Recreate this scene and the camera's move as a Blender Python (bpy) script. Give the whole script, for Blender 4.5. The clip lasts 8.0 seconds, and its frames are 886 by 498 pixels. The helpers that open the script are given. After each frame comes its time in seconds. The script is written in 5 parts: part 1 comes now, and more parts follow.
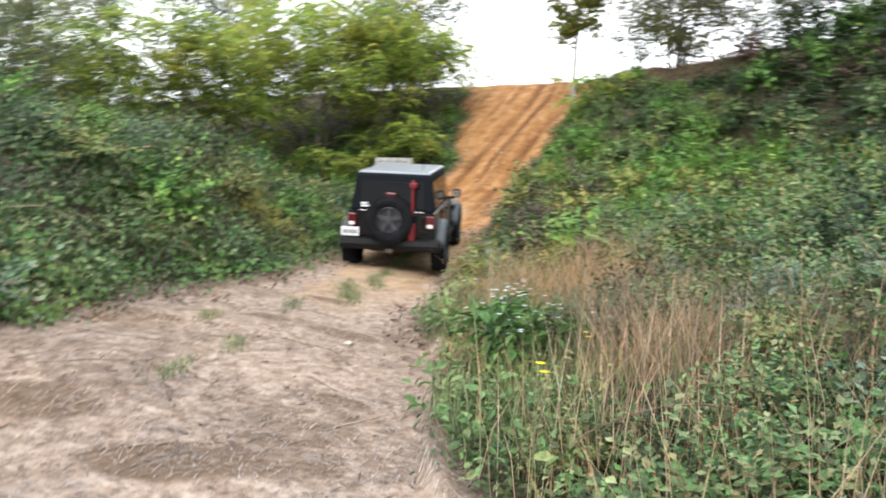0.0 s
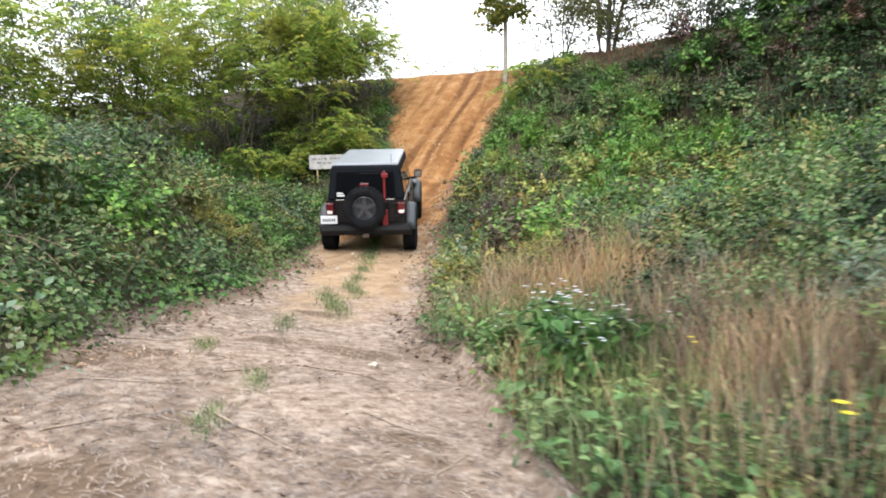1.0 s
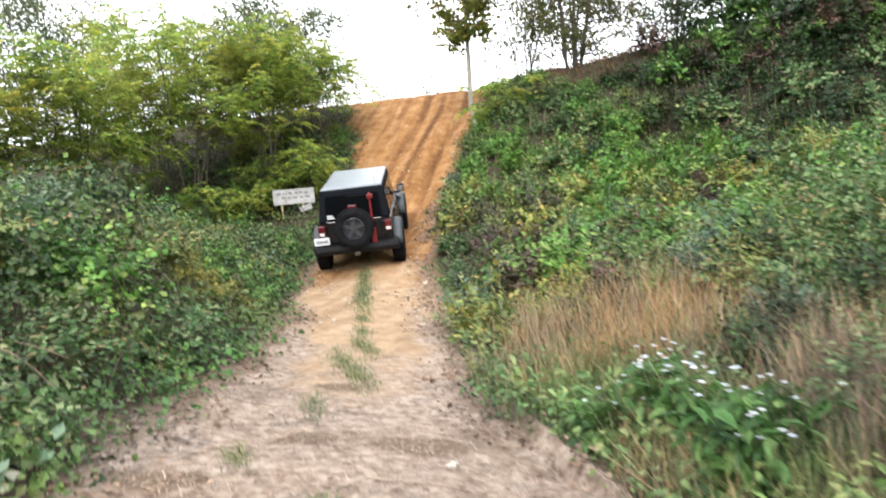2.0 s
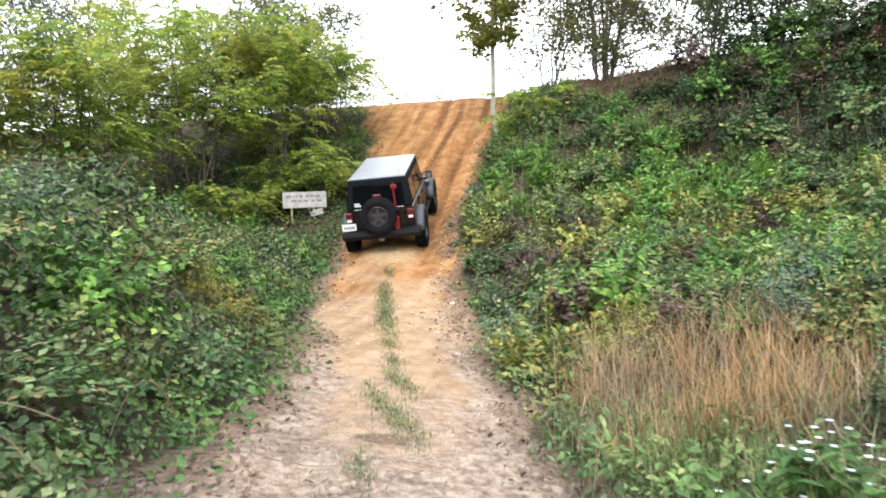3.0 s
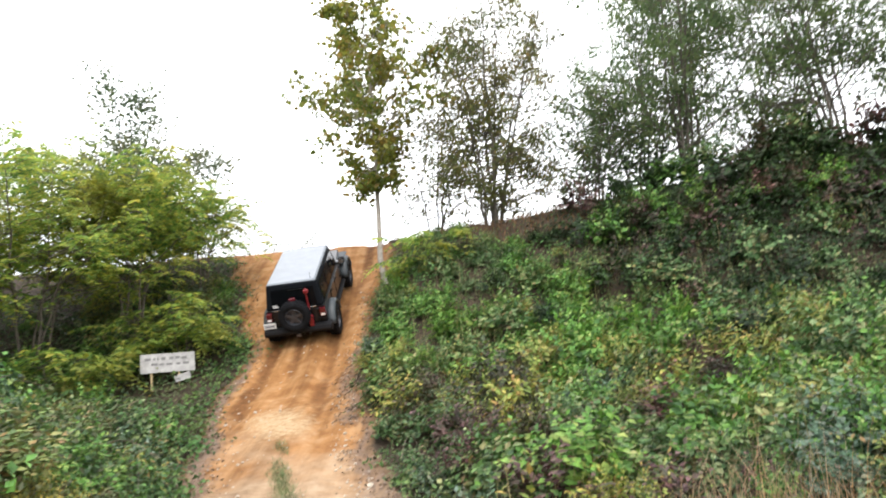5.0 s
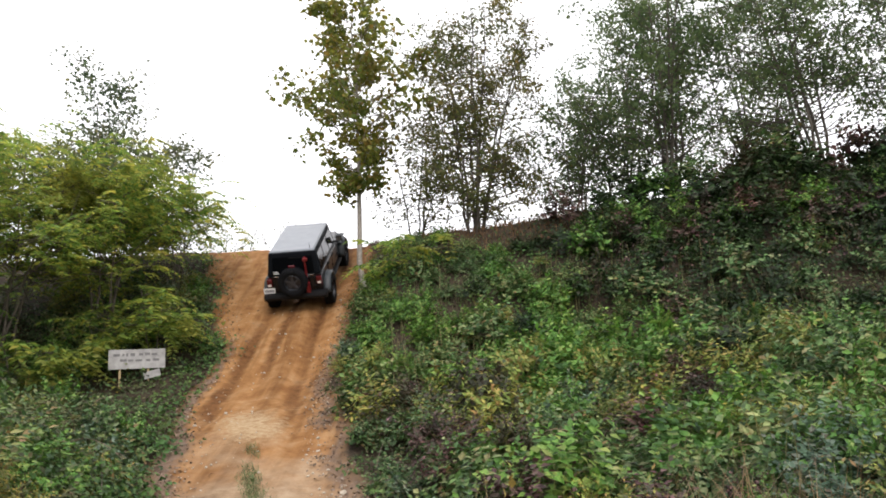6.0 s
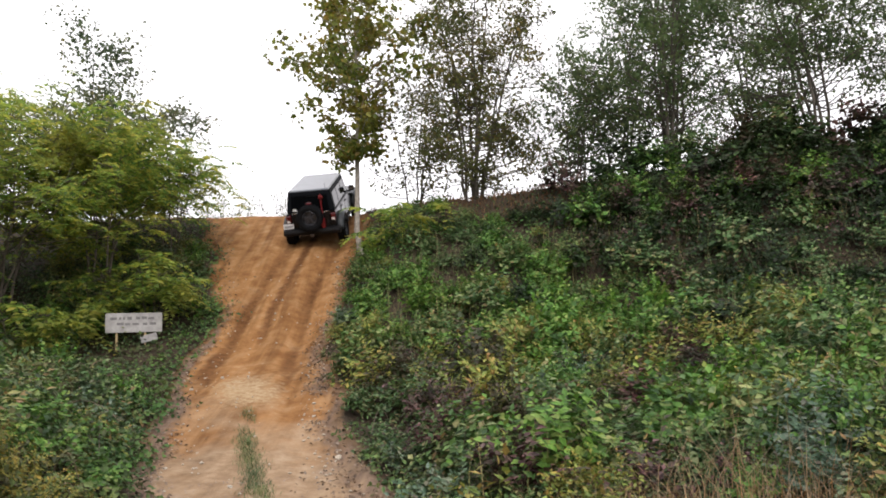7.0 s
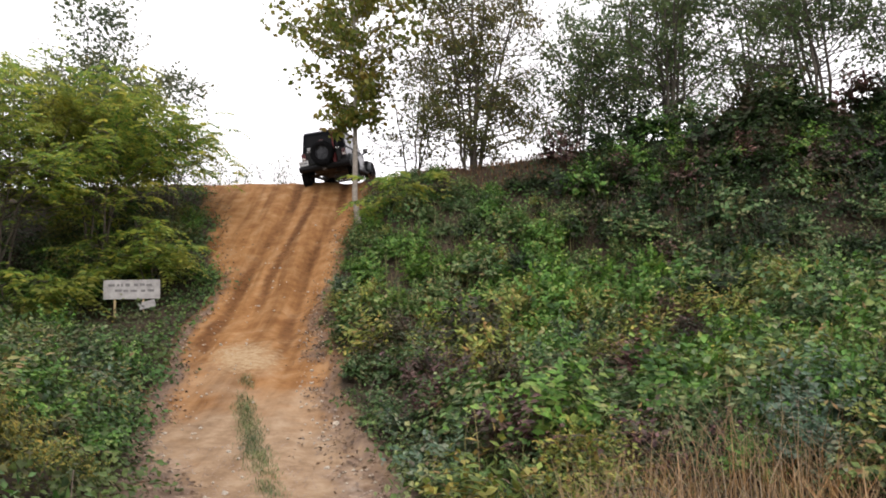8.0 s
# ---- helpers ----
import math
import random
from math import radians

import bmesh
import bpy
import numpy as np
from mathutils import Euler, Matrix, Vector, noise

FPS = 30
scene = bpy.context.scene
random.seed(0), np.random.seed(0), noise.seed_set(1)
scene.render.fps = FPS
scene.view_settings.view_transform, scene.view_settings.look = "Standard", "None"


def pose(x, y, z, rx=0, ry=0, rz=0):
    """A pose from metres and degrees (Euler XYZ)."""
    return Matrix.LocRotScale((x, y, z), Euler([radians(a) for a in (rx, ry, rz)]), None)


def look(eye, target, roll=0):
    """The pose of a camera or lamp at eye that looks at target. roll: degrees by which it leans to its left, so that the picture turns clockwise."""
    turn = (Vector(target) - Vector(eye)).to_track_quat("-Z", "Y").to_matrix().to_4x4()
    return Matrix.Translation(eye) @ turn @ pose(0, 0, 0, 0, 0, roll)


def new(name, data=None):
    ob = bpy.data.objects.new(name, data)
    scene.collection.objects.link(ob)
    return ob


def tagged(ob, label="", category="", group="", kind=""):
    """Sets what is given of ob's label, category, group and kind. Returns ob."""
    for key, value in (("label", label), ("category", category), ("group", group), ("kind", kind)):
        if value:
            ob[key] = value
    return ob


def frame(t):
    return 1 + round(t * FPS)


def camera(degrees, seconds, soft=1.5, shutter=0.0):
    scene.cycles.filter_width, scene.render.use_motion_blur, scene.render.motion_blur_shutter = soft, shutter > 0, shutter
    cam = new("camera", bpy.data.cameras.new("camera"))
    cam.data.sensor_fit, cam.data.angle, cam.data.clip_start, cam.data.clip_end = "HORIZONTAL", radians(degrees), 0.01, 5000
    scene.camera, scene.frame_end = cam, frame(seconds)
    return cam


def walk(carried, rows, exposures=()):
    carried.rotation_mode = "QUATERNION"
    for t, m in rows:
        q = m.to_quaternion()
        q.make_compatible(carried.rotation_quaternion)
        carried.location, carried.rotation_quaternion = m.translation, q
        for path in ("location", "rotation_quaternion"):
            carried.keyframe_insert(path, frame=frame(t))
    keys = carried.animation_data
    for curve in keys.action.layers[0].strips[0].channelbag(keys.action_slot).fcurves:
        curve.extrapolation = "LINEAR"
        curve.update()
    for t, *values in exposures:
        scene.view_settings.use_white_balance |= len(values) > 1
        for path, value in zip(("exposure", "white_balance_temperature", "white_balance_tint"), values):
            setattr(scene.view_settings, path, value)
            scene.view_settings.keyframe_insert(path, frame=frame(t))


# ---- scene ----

# ---------------------------------------------------------------- camera
cam = camera(63.4, 8.0, soft=1.8, shutter=0.55)
CAM_ROWS = [
    (0, -0.032, -0.051, 1.484, 88.15, -2.45, -0.06),
    (0.5, -0.529, 0.192, 1.5, 88.99, 0.65, -7.13),
    (1, -1.04, 0.739, 1.528, 87.73, 0.94, -7.27),
    (1.5, -1.473, 1.394, 1.69, 86.72, 2.43, -13.02),
    (2, -1.804, 2.027, 1.862, 89.12, 4.5, -11.71),
    (2.2, -1.9, 2.282, 1.927, 89.93, 3.31, -10.45),
    (3.3, -2.305, 3.683, 2.108, 89.67, 0.86, -13.13),
    (3.5, -2.375, 3.939, 2.152, 89.79, 0.62, -14.01),
    (4, -2.501, 4.581, 2.182, 88.78, 0.26, -17.64),
    (4.5, -2.457, 5.094, 2.175, 89.98, 4.17, -21.32),
    (4.7, -2.481, 5.199, 2.216, 93.22, 4.53, -22.3),
    (4.9, -2.513, 5.306, 2.243, 99.33, 4.69, -22.6),
    (5, -2.54, 5.36, 2.24, 101.25, 4.57, -23.17),
    (5.2, -2.56, 5.428, 2.256, 101.65, 4.04, -24.03),
    (6.3, -2.555, 5.61, 2.268, 101.15, 2.2, -25.61),
    (6.5, -2.555, 5.61, 2.268, 100.15, 1.46, -25.35),
    (7.0, -2.555, 5.61, 2.268, 99.09, 1.8, -25.83),
    (7.5, -2.555, 5.61, 2.268, 98.03, 1.2, -25.65),
    (8.0, -2.555, 5.61, 2.268, 96.61, 1.43, -26.06),
]
EXPOSURES = [(0.0, 0.47, 6450, 10), (1.5, 0.53, 6450, 10), (2.5, 0.64, 6450, 10), (4.5, 0.62, 6500, 11), (5.2, 0.38, 6600, 12), (6.4, -0.31, 6750, 15), (8.0, -0.32, 6800, 17)]
walk(cam, [(t, pose(x, y, z, rx, ry, rz)) for t, x, y, z, rx, ry, rz in CAM_ROWS], EXPOSURES)

# ---------------------------------------------------------------- light: an overcast sky
world = bpy.data.worlds.new("overcast_sky")
scene.world = world
world.use_nodes = True
wn, wl = world.node_tree.nodes, world.node_tree.links
sky = wn.new("ShaderNodeTexSky")
sky.sky_type, sky.sun_disc = "NISHITA", False
sky.sun_elevation, sky.sun_rotation = radians(48), radians(200)
dim = wn.new("ShaderNodeVectorMath")
dim.operation = "SCALE"
dim.inputs["Scale"].default_value = 0.15
cloud = wn.new("ShaderNodeMix")
cloud.data_type = "RGBA"
cloud.inputs["Factor"].default_value = 0.86
cloud.inputs["B"].default_value = (2.4, 2.45, 2.52, 1)
wl.new(sky.outputs["Color"], dim.inputs[0])
wl.new(dim.outputs["Vector"], cloud.inputs["A"])
wl.new(cloud.outputs["Result"], wn["Background"].inputs["Color"])
wn["Background"].inputs["Strength"].default_value = 1.0
sun = new("sun", bpy.data.lights.new("sun", "SUN"))
sun.data.energy, sun.data.angle, sun.data.color = 1.4, radians(25), (1.0, 0.96, 0.9)
sun.matrix_world = look((-10, -16, 28), (0, 12, 0))

# ---------------------------------------------------------------- materials
def material(name, rough=0.8, metal=0.0):
    m = bpy.data.materials.new(name)
    m.use_nodes = True
    b = m.node_tree.nodes["Principled BSDF"]
    b.inputs["Roughness"].default_value, b.inputs["Metallic"].default_value = rough, metal
    return m, m.node_tree.nodes, m.node_tree.links, b


def node(nodes, kind, **values):
    n = nodes.new(kind)
    for key, value in values.items():
        n.inputs[key.replace("_", " ")].default_value = value
    return n


def ramp(nodes, stops):
    r = nodes.new("ShaderNodeValToRGB")
    while len(r.color_ramp.elements) < len(stops):
        r.color_ramp.elements.new(0.5)
    for e, (p, c) in zip(r.color_ramp.elements, stops):
        e.position, e.color = p, (*c, 1)
    return r


def mixed(nodes, links, a, b, fac, mode="MIX"):
    m = nodes.new("ShaderNodeMix")
    m.data_type, m.blend_type = "RGBA", mode
    for key, v in (("Factor", fac), ("A", a), ("B", b)):
        if isinstance(v, (int, float)):
            m.inputs[key].default_value = v
        elif isinstance(v, tuple):
            m.inputs[key].default_value = (*v, 1)
        else:
            links.new(v, m.inputs[key])
    return m.outputs["Result"]


def leafy(name, colours, patch=None, amount=0.5, rough=0.5, glow=0.22, scale=0.5, lone=False):
    """Leaves: each takes its own tone from colours; patches of other tones drift across them."""
    m, n, l, b = material(name, rough)
    geo = n.new("ShaderNodeNewGeometry")
    r = ramp(n, [(i / max(1, len(colours) - 1), c) for i, c in enumerate(colours)])
    l.new(geo.outputs["Random Per Island"], r.inputs["Fac"])
    col = r.outputs["Color"]
    co = n.new("ShaderNodeTexCoord")
    if patch:
        t = node(n, "ShaderNodeTexNoise", Scale=scale, Detail=3.0)
        l.new(co.outputs["Object"], t.inputs["Vector"])
        lim = ramp(n, [(0.47, (0, 0, 0)), (0.62, (amount, amount, amount))])
        l.new(t.outputs["Fac"], lim.inputs["Fac"])
        col = mixed(n, l, col, patch, lim.outputs["Color"])
    own = ramp(n, [(0.0, (0.76, 0.82, 0.88)), (0.35, (0.94, 0.98, 1.0)), (0.7, (1.08, 1.05, 1.0)), (1.0, (1.26, 1.15, 0.98))])
    bush = node(n, "ShaderNodeTexVoronoi", Scale=0.9)
    l.new(geo.outputs["Position"] if lone else co.outputs["Object"], bush.inputs["Vector"])
    apart = node(n, "ShaderNodeSeparateColor")
    l.new(bush.outputs["Color"], apart.inputs["Color"])
    l.new(apart.outputs["Red"], own.inputs["Fac"])
    col = mixed(n, l, col, own.outputs["Color"], 0.85, "MULTIPLY")
    fine = node(n, "ShaderNodeTexNoise", Scale=70.0, Detail=2.0)
    l.new(co.outputs["Object"], fine.inputs["Vector"])
    tone = ramp(n, [(0.3, (0.72, 0.72, 0.80)), (0.7, (1.15, 1.15, 1.30))])
    l.new(fine.outputs["Fac"], tone.inputs["Fac"])
    col = mixed(n, l, col, tone.outputs["Color"], 1.0, "MULTIPLY")
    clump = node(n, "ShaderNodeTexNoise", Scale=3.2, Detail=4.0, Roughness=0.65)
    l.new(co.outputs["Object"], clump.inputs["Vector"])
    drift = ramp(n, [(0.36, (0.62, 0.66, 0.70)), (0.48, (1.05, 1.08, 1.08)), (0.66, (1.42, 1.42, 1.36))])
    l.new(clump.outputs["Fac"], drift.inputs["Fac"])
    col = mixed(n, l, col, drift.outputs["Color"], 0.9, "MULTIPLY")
    l.new(col, b.inputs["Base Color"])
    b.inputs["Specular IOR Level"].default_value = 0.28
    thin = n.new("ShaderNodeBsdfTranslucent")
    l.new(col, thin.inputs["Color"])
    mix = n.new("ShaderNodeMixShader")
    mix.inputs["Fac"].default_value = glow
    l.new(b.outputs["BSDF"], mix.inputs[1])
    l.new(thin.outputs["BSDF"], mix.inputs[2])
    l.new(mix.outputs["Shader"], n["Material Output"].inputs["Surface"])
    return m


def plain(name, colour, rough=0.6, metal=0.0, vary=0.25, scale=6.0, bump=0.0, coat=0.0, spec=0.5):
    m, n, l, b = material(name, rough, metal)
    b.inputs["Specular IOR Level"].default_value = spec
    co = n.new("ShaderNodeTexCoord")
    t = node(n, "ShaderNodeTexNoise", Scale=scale, Detail=6.0, Roughness=0.6)
    l.new(co.outputs["Object"], t.inputs["Vector"])
    lo, hi = tuple(c * (1 - vary) for c in colour), tuple(min(1, c * (1 + vary)) for c in colour)
    r = ramp(n, [(0.3, lo), (0.7, hi)])
    l.new(t.outputs["Fac"], r.inputs["Fac"])
    l.new(r.outputs["Color"], b.inputs["Base Color"])
    b.inputs["Coat Weight"].default_value = coat
    if bump:
        u = node(n, "ShaderNodeBump", Strength=bump, Distance=0.01)
        t2 = node(n, "ShaderNodeTexNoise", Scale=scale * 9, Detail=4.0)
        l.new(co.outputs["Object"], t2.inputs["Vector"])
        l.new(t2.outputs["Fac"], u.inputs["Height"])
        l.new(u.outputs["Normal"], b.inputs["Normal"])
    return m


# Underlayer bramble, creeper and thicket leaves carry the shade between bushes in their colour.
M_BRAMBLE_SHADED = leafy("shaded_bramble_leaf", [(0.018, 0.036, 0.014), (0.036, 0.075, 0.024), (0.06, 0.115, 0.036), (0.12, 0.15, 0.06)], (0.12, 0.10, 0.035), 0.5)
M_GREEN_SHADED = leafy("shaded_green_leaf", [(0.028, 0.065, 0.018), (0.048, 0.115, 0.026), (0.075, 0.165, 0.036), (0.12, 0.19, 0.05)], (0.11, 0.13, 0.04), 0.5)
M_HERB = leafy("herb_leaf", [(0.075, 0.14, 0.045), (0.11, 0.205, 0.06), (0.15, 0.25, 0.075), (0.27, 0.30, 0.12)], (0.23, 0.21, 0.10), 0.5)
M_THICKET_SHADED = leafy("shaded_thicket_leaf", [(0.022, 0.04, 0.016), (0.042, 0.082, 0.03), (0.07, 0.12, 0.042), (0.13, 0.15, 0.06)], (0.13, 0.10, 0.04), 0.5)
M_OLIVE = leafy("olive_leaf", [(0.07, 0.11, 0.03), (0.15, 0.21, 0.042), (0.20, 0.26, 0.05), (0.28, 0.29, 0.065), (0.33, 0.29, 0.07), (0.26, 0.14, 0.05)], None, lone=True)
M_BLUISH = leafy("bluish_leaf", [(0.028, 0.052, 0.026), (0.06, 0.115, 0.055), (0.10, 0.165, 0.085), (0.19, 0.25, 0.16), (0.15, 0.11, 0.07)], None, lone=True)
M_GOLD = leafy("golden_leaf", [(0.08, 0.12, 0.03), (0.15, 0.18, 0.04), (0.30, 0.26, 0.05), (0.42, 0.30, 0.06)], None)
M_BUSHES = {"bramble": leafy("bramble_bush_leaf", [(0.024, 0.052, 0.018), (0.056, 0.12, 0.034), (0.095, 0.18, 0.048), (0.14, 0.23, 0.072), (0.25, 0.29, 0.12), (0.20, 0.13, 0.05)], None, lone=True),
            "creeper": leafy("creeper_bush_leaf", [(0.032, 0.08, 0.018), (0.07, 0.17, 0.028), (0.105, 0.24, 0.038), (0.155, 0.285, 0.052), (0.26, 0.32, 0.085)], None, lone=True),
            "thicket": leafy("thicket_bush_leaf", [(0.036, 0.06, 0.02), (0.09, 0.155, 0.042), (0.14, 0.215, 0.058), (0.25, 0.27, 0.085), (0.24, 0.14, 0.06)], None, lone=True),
            # leaf colour darkened to stand for the shade under trees
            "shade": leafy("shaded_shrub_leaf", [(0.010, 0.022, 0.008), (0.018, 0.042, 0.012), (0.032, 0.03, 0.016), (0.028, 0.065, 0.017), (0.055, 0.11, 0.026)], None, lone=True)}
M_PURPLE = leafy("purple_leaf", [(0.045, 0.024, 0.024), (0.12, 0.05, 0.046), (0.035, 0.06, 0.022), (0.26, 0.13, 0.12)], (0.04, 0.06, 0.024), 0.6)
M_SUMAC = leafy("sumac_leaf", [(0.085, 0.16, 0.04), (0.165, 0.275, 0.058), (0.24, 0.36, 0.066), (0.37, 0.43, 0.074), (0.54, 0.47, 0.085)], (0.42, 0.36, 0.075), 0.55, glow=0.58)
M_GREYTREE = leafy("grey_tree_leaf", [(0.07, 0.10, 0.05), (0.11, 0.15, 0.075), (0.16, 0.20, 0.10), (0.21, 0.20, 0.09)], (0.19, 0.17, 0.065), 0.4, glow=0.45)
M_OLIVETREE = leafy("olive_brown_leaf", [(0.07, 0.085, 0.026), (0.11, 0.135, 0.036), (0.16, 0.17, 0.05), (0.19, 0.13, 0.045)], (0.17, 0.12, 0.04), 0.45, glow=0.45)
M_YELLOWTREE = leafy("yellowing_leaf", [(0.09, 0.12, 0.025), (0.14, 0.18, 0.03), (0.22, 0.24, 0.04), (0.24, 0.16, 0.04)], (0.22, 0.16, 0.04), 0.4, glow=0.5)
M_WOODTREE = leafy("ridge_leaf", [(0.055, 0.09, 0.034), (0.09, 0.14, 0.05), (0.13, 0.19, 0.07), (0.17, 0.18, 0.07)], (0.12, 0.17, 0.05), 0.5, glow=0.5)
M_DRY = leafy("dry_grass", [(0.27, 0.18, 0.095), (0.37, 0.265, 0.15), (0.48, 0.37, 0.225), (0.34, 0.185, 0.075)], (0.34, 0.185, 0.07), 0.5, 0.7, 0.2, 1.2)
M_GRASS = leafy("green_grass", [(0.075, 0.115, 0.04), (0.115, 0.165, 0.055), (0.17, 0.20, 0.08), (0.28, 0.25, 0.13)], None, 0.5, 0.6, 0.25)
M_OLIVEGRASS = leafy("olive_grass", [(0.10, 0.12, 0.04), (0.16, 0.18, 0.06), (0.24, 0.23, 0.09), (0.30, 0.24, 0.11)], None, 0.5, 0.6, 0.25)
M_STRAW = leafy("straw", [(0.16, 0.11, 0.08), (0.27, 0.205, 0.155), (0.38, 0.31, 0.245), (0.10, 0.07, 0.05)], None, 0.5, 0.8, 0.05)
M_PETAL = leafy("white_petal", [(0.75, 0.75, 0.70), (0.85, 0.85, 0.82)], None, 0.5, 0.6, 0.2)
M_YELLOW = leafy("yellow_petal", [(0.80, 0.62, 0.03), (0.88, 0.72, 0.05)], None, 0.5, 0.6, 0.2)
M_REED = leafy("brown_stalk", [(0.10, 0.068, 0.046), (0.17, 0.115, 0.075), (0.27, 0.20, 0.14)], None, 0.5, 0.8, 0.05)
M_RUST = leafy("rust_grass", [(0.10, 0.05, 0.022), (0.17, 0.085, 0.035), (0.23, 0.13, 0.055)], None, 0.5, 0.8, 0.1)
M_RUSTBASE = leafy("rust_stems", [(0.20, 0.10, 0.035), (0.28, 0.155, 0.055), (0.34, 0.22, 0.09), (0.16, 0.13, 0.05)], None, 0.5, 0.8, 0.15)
M_GRASSSTEM = plain("green_stem", (0.12, 0.16, 0.06), 0.6, 0, 0.2, 9)
M_BARK = plain("bark", (0.11, 0.09, 0.07), 0.9, 0, 0.4, 9, 0.6)
M_PALEBARK = plain("pale_bark", (0.31, 0.28, 0.24), 0.85, 0, 0.35, 14, 0.4)
M_GREYBARK = plain("grey_bark", (0.09, 0.078, 0.062), 0.9, 0, 0.35, 9, 0.5)
M_STICK = plain("dead_wood", (0.30, 0.23, 0.17), 0.9, 0, 0.35, 12, 0.4)
M_STONE = plain("stone", (0.45, 0.40, 0.33), 0.9, 0, 0.25, 14, 0.6)
M_PALESTONE = plain("pale_stone", (0.44, 0.38, 0.30), 0.85, 0, 0.15, 14, 0.4)


def earth():
    """Tan clay, orange where the slope is torn open, straw-grey litter on the flat, dark soil under plants with the
    shade of their gaps in its colour.
    """
    m, n, l, b = material("earth", 0.95)
    b.inputs["Specular IOR Level"].default_value = 0.15
    co = n.new("ShaderNodeTexCoord")
    def noise_tex(scale, detail=5.0, rough=0.6):
        t = node(n, "ShaderNodeTexNoise", Scale=scale, Detail=detail, Roughness=rough)
        l.new(co.outputs["Object"], t.inputs["Vector"])
        return t.outputs["Fac"]
    def att(name):
        a = n.new("ShaderNodeAttribute")
        a.attribute_name = name
        return a.outputs["Fac"]
    def limits(value, lo, hi):
        r = ramp(n, [(lo, (0, 0, 0)), (hi, (1, 1, 1))])
        l.new(value, r.inputs["Fac"])
        return r.outputs["Color"]
    tan = ramp(n, [(0.3, (0.21, 0.135, 0.08)), (0.5, (0.31, 0.21, 0.128)), (0.72, (0.40, 0.295, 0.195))])
    l.new(noise_tex(3.5, 8.0, 0.7), tan.inputs["Fac"])
    clay = ramp(n, [(0.3, (0.185, 0.08, 0.027)), (0.5, (0.285, 0.142, 0.055)), (0.7, (0.37, 0.22, 0.11))])
    l.new(noise_tex(2.2, 8.0, 0.65), clay.inputs["Fac"])
    litter = ramp(n, [(0.32, (0.10, 0.07, 0.05)), (0.48, (0.25, 0.185, 0.142)), (0.66, (0.42, 0.35, 0.29))])
    l.new(noise_tex(9.0, 8.0, 0.75), litter.inputs["Fac"])
    # humus soil, darkened further to hold the shade in gaps between plants
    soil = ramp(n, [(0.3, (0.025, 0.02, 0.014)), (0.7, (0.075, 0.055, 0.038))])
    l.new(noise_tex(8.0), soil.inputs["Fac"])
    turn = n.new("ShaderNodeMapping")
    turn.vector_type = "POINT"
    turn.inputs["Rotation"].default_value = (0, 0, radians(24.8))
    l.new(co.outputs["Object"], turn.inputs["Vector"])
    draw = n.new("ShaderNodeMapping")
    draw.inputs["Scale"].default_value = (3.4, 0.16, 0.16)
    l.new(turn.outputs["Vector"], draw.inputs["Vector"])
    streak = node(n, "ShaderNodeTexNoise", Scale=1.0, Detail=5.0, Roughness=0.6)
    l.new(draw.outputs["Vector"], streak.inputs["Vector"])
    tone = ramp(n, [(0.34, (0.55, 0.50, 0.46)), (0.5, (1.0, 1.0, 1.0)), (0.66, (1.28, 1.33, 1.4))])
    l.new(streak.outputs["Fac"], tone.inputs["Fac"])
    clay_colour = mixed(n, l, clay.outputs["Color"], tone.outputs["Color"], 0.72, "MULTIPLY")
    tan_colour = mixed(n, l, tan.outputs["Color"], tone.outputs["Color"], 0.35, "MULTIPLY")
    stain = ramp(n, [(0.36, (0.5, 0.46, 0.43)), (0.47, (1, 1, 1))])
    l.new(noise_tex(1.1, 6.0, 0.65), stain.inputs["Fac"])
    litter_colour = mixed(n, l, litter.outputs["Color"], stain.outputs["Color"], 0.8, "MULTIPLY")
    def edge(value, spread, scale):
        a = n.new("ShaderNodeMath")
        a.operation = "MULTIPLY_ADD"
        l.new(noise_tex(scale), a.inputs[0])
        a.inputs[1].default_value = spread
        l.new(value, a.inputs[2])
        return limits(a.outputs["Value"], 0.2 + spread / 2, 0.8 + spread / 2)
    col = mixed(n, l, tan_colour, litter_colour, edge(att("litter"), 1.0, 1.3))
    col = mixed(n, l, col, clay_colour, edge(att("clay"), 0.9, 0.9))
    churned = ramp(n, [(0.3, (0.10, 0.042, 0.015)), (0.7, (0.19, 0.088, 0.034))])
    l.new(noise_tex(6.0), churned.inputs["Fac"])
    col = mixed(n, l, col, mixed(n, l, churned.outputs["Color"], tone.outputs["Color"], 0.6, "MULTIPLY"), edge(att("rut"), 0.8, 5.0))
    chalk = ramp(n, [(0.3, (0.28, 0.17, 0.085)), (0.7, (0.46, 0.345, 0.21))])
    l.new(noise_tex(12.0, 6.0, 0.7), chalk.inputs["Fac"])
    col = mixed(n, l, col, chalk.outputs["Color"], edge(att("pale"), 0.9, 6.0))
    mould = ramp(n, [(0.3, (0.10, 0.068, 0.05)), (0.7, (0.26, 0.18, 0.13))])
    l.new(noise_tex(20.0, 6.0, 0.7), mould.inputs["Fac"])
    col = mixed(n, l, col, mould.outputs["Color"], edge(att("leafmould"), 0.9, 5.0))
    damp = ramp(n, [(0.3, (0.10, 0.068, 0.045)), (0.7, (0.17, 0.12, 0.085))])
    l.new(noise_tex(14.0), damp.inputs["Fac"])
    col = mixed(n, l, col, damp.outputs["Color"], edge(att("damp"), 1.1, 4.0))
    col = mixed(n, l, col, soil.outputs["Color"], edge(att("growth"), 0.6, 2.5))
    l.new(col, b.inputs["Base Color"])
    u = node(n, "ShaderNodeBump", Strength=0.55, Distance=0.03)
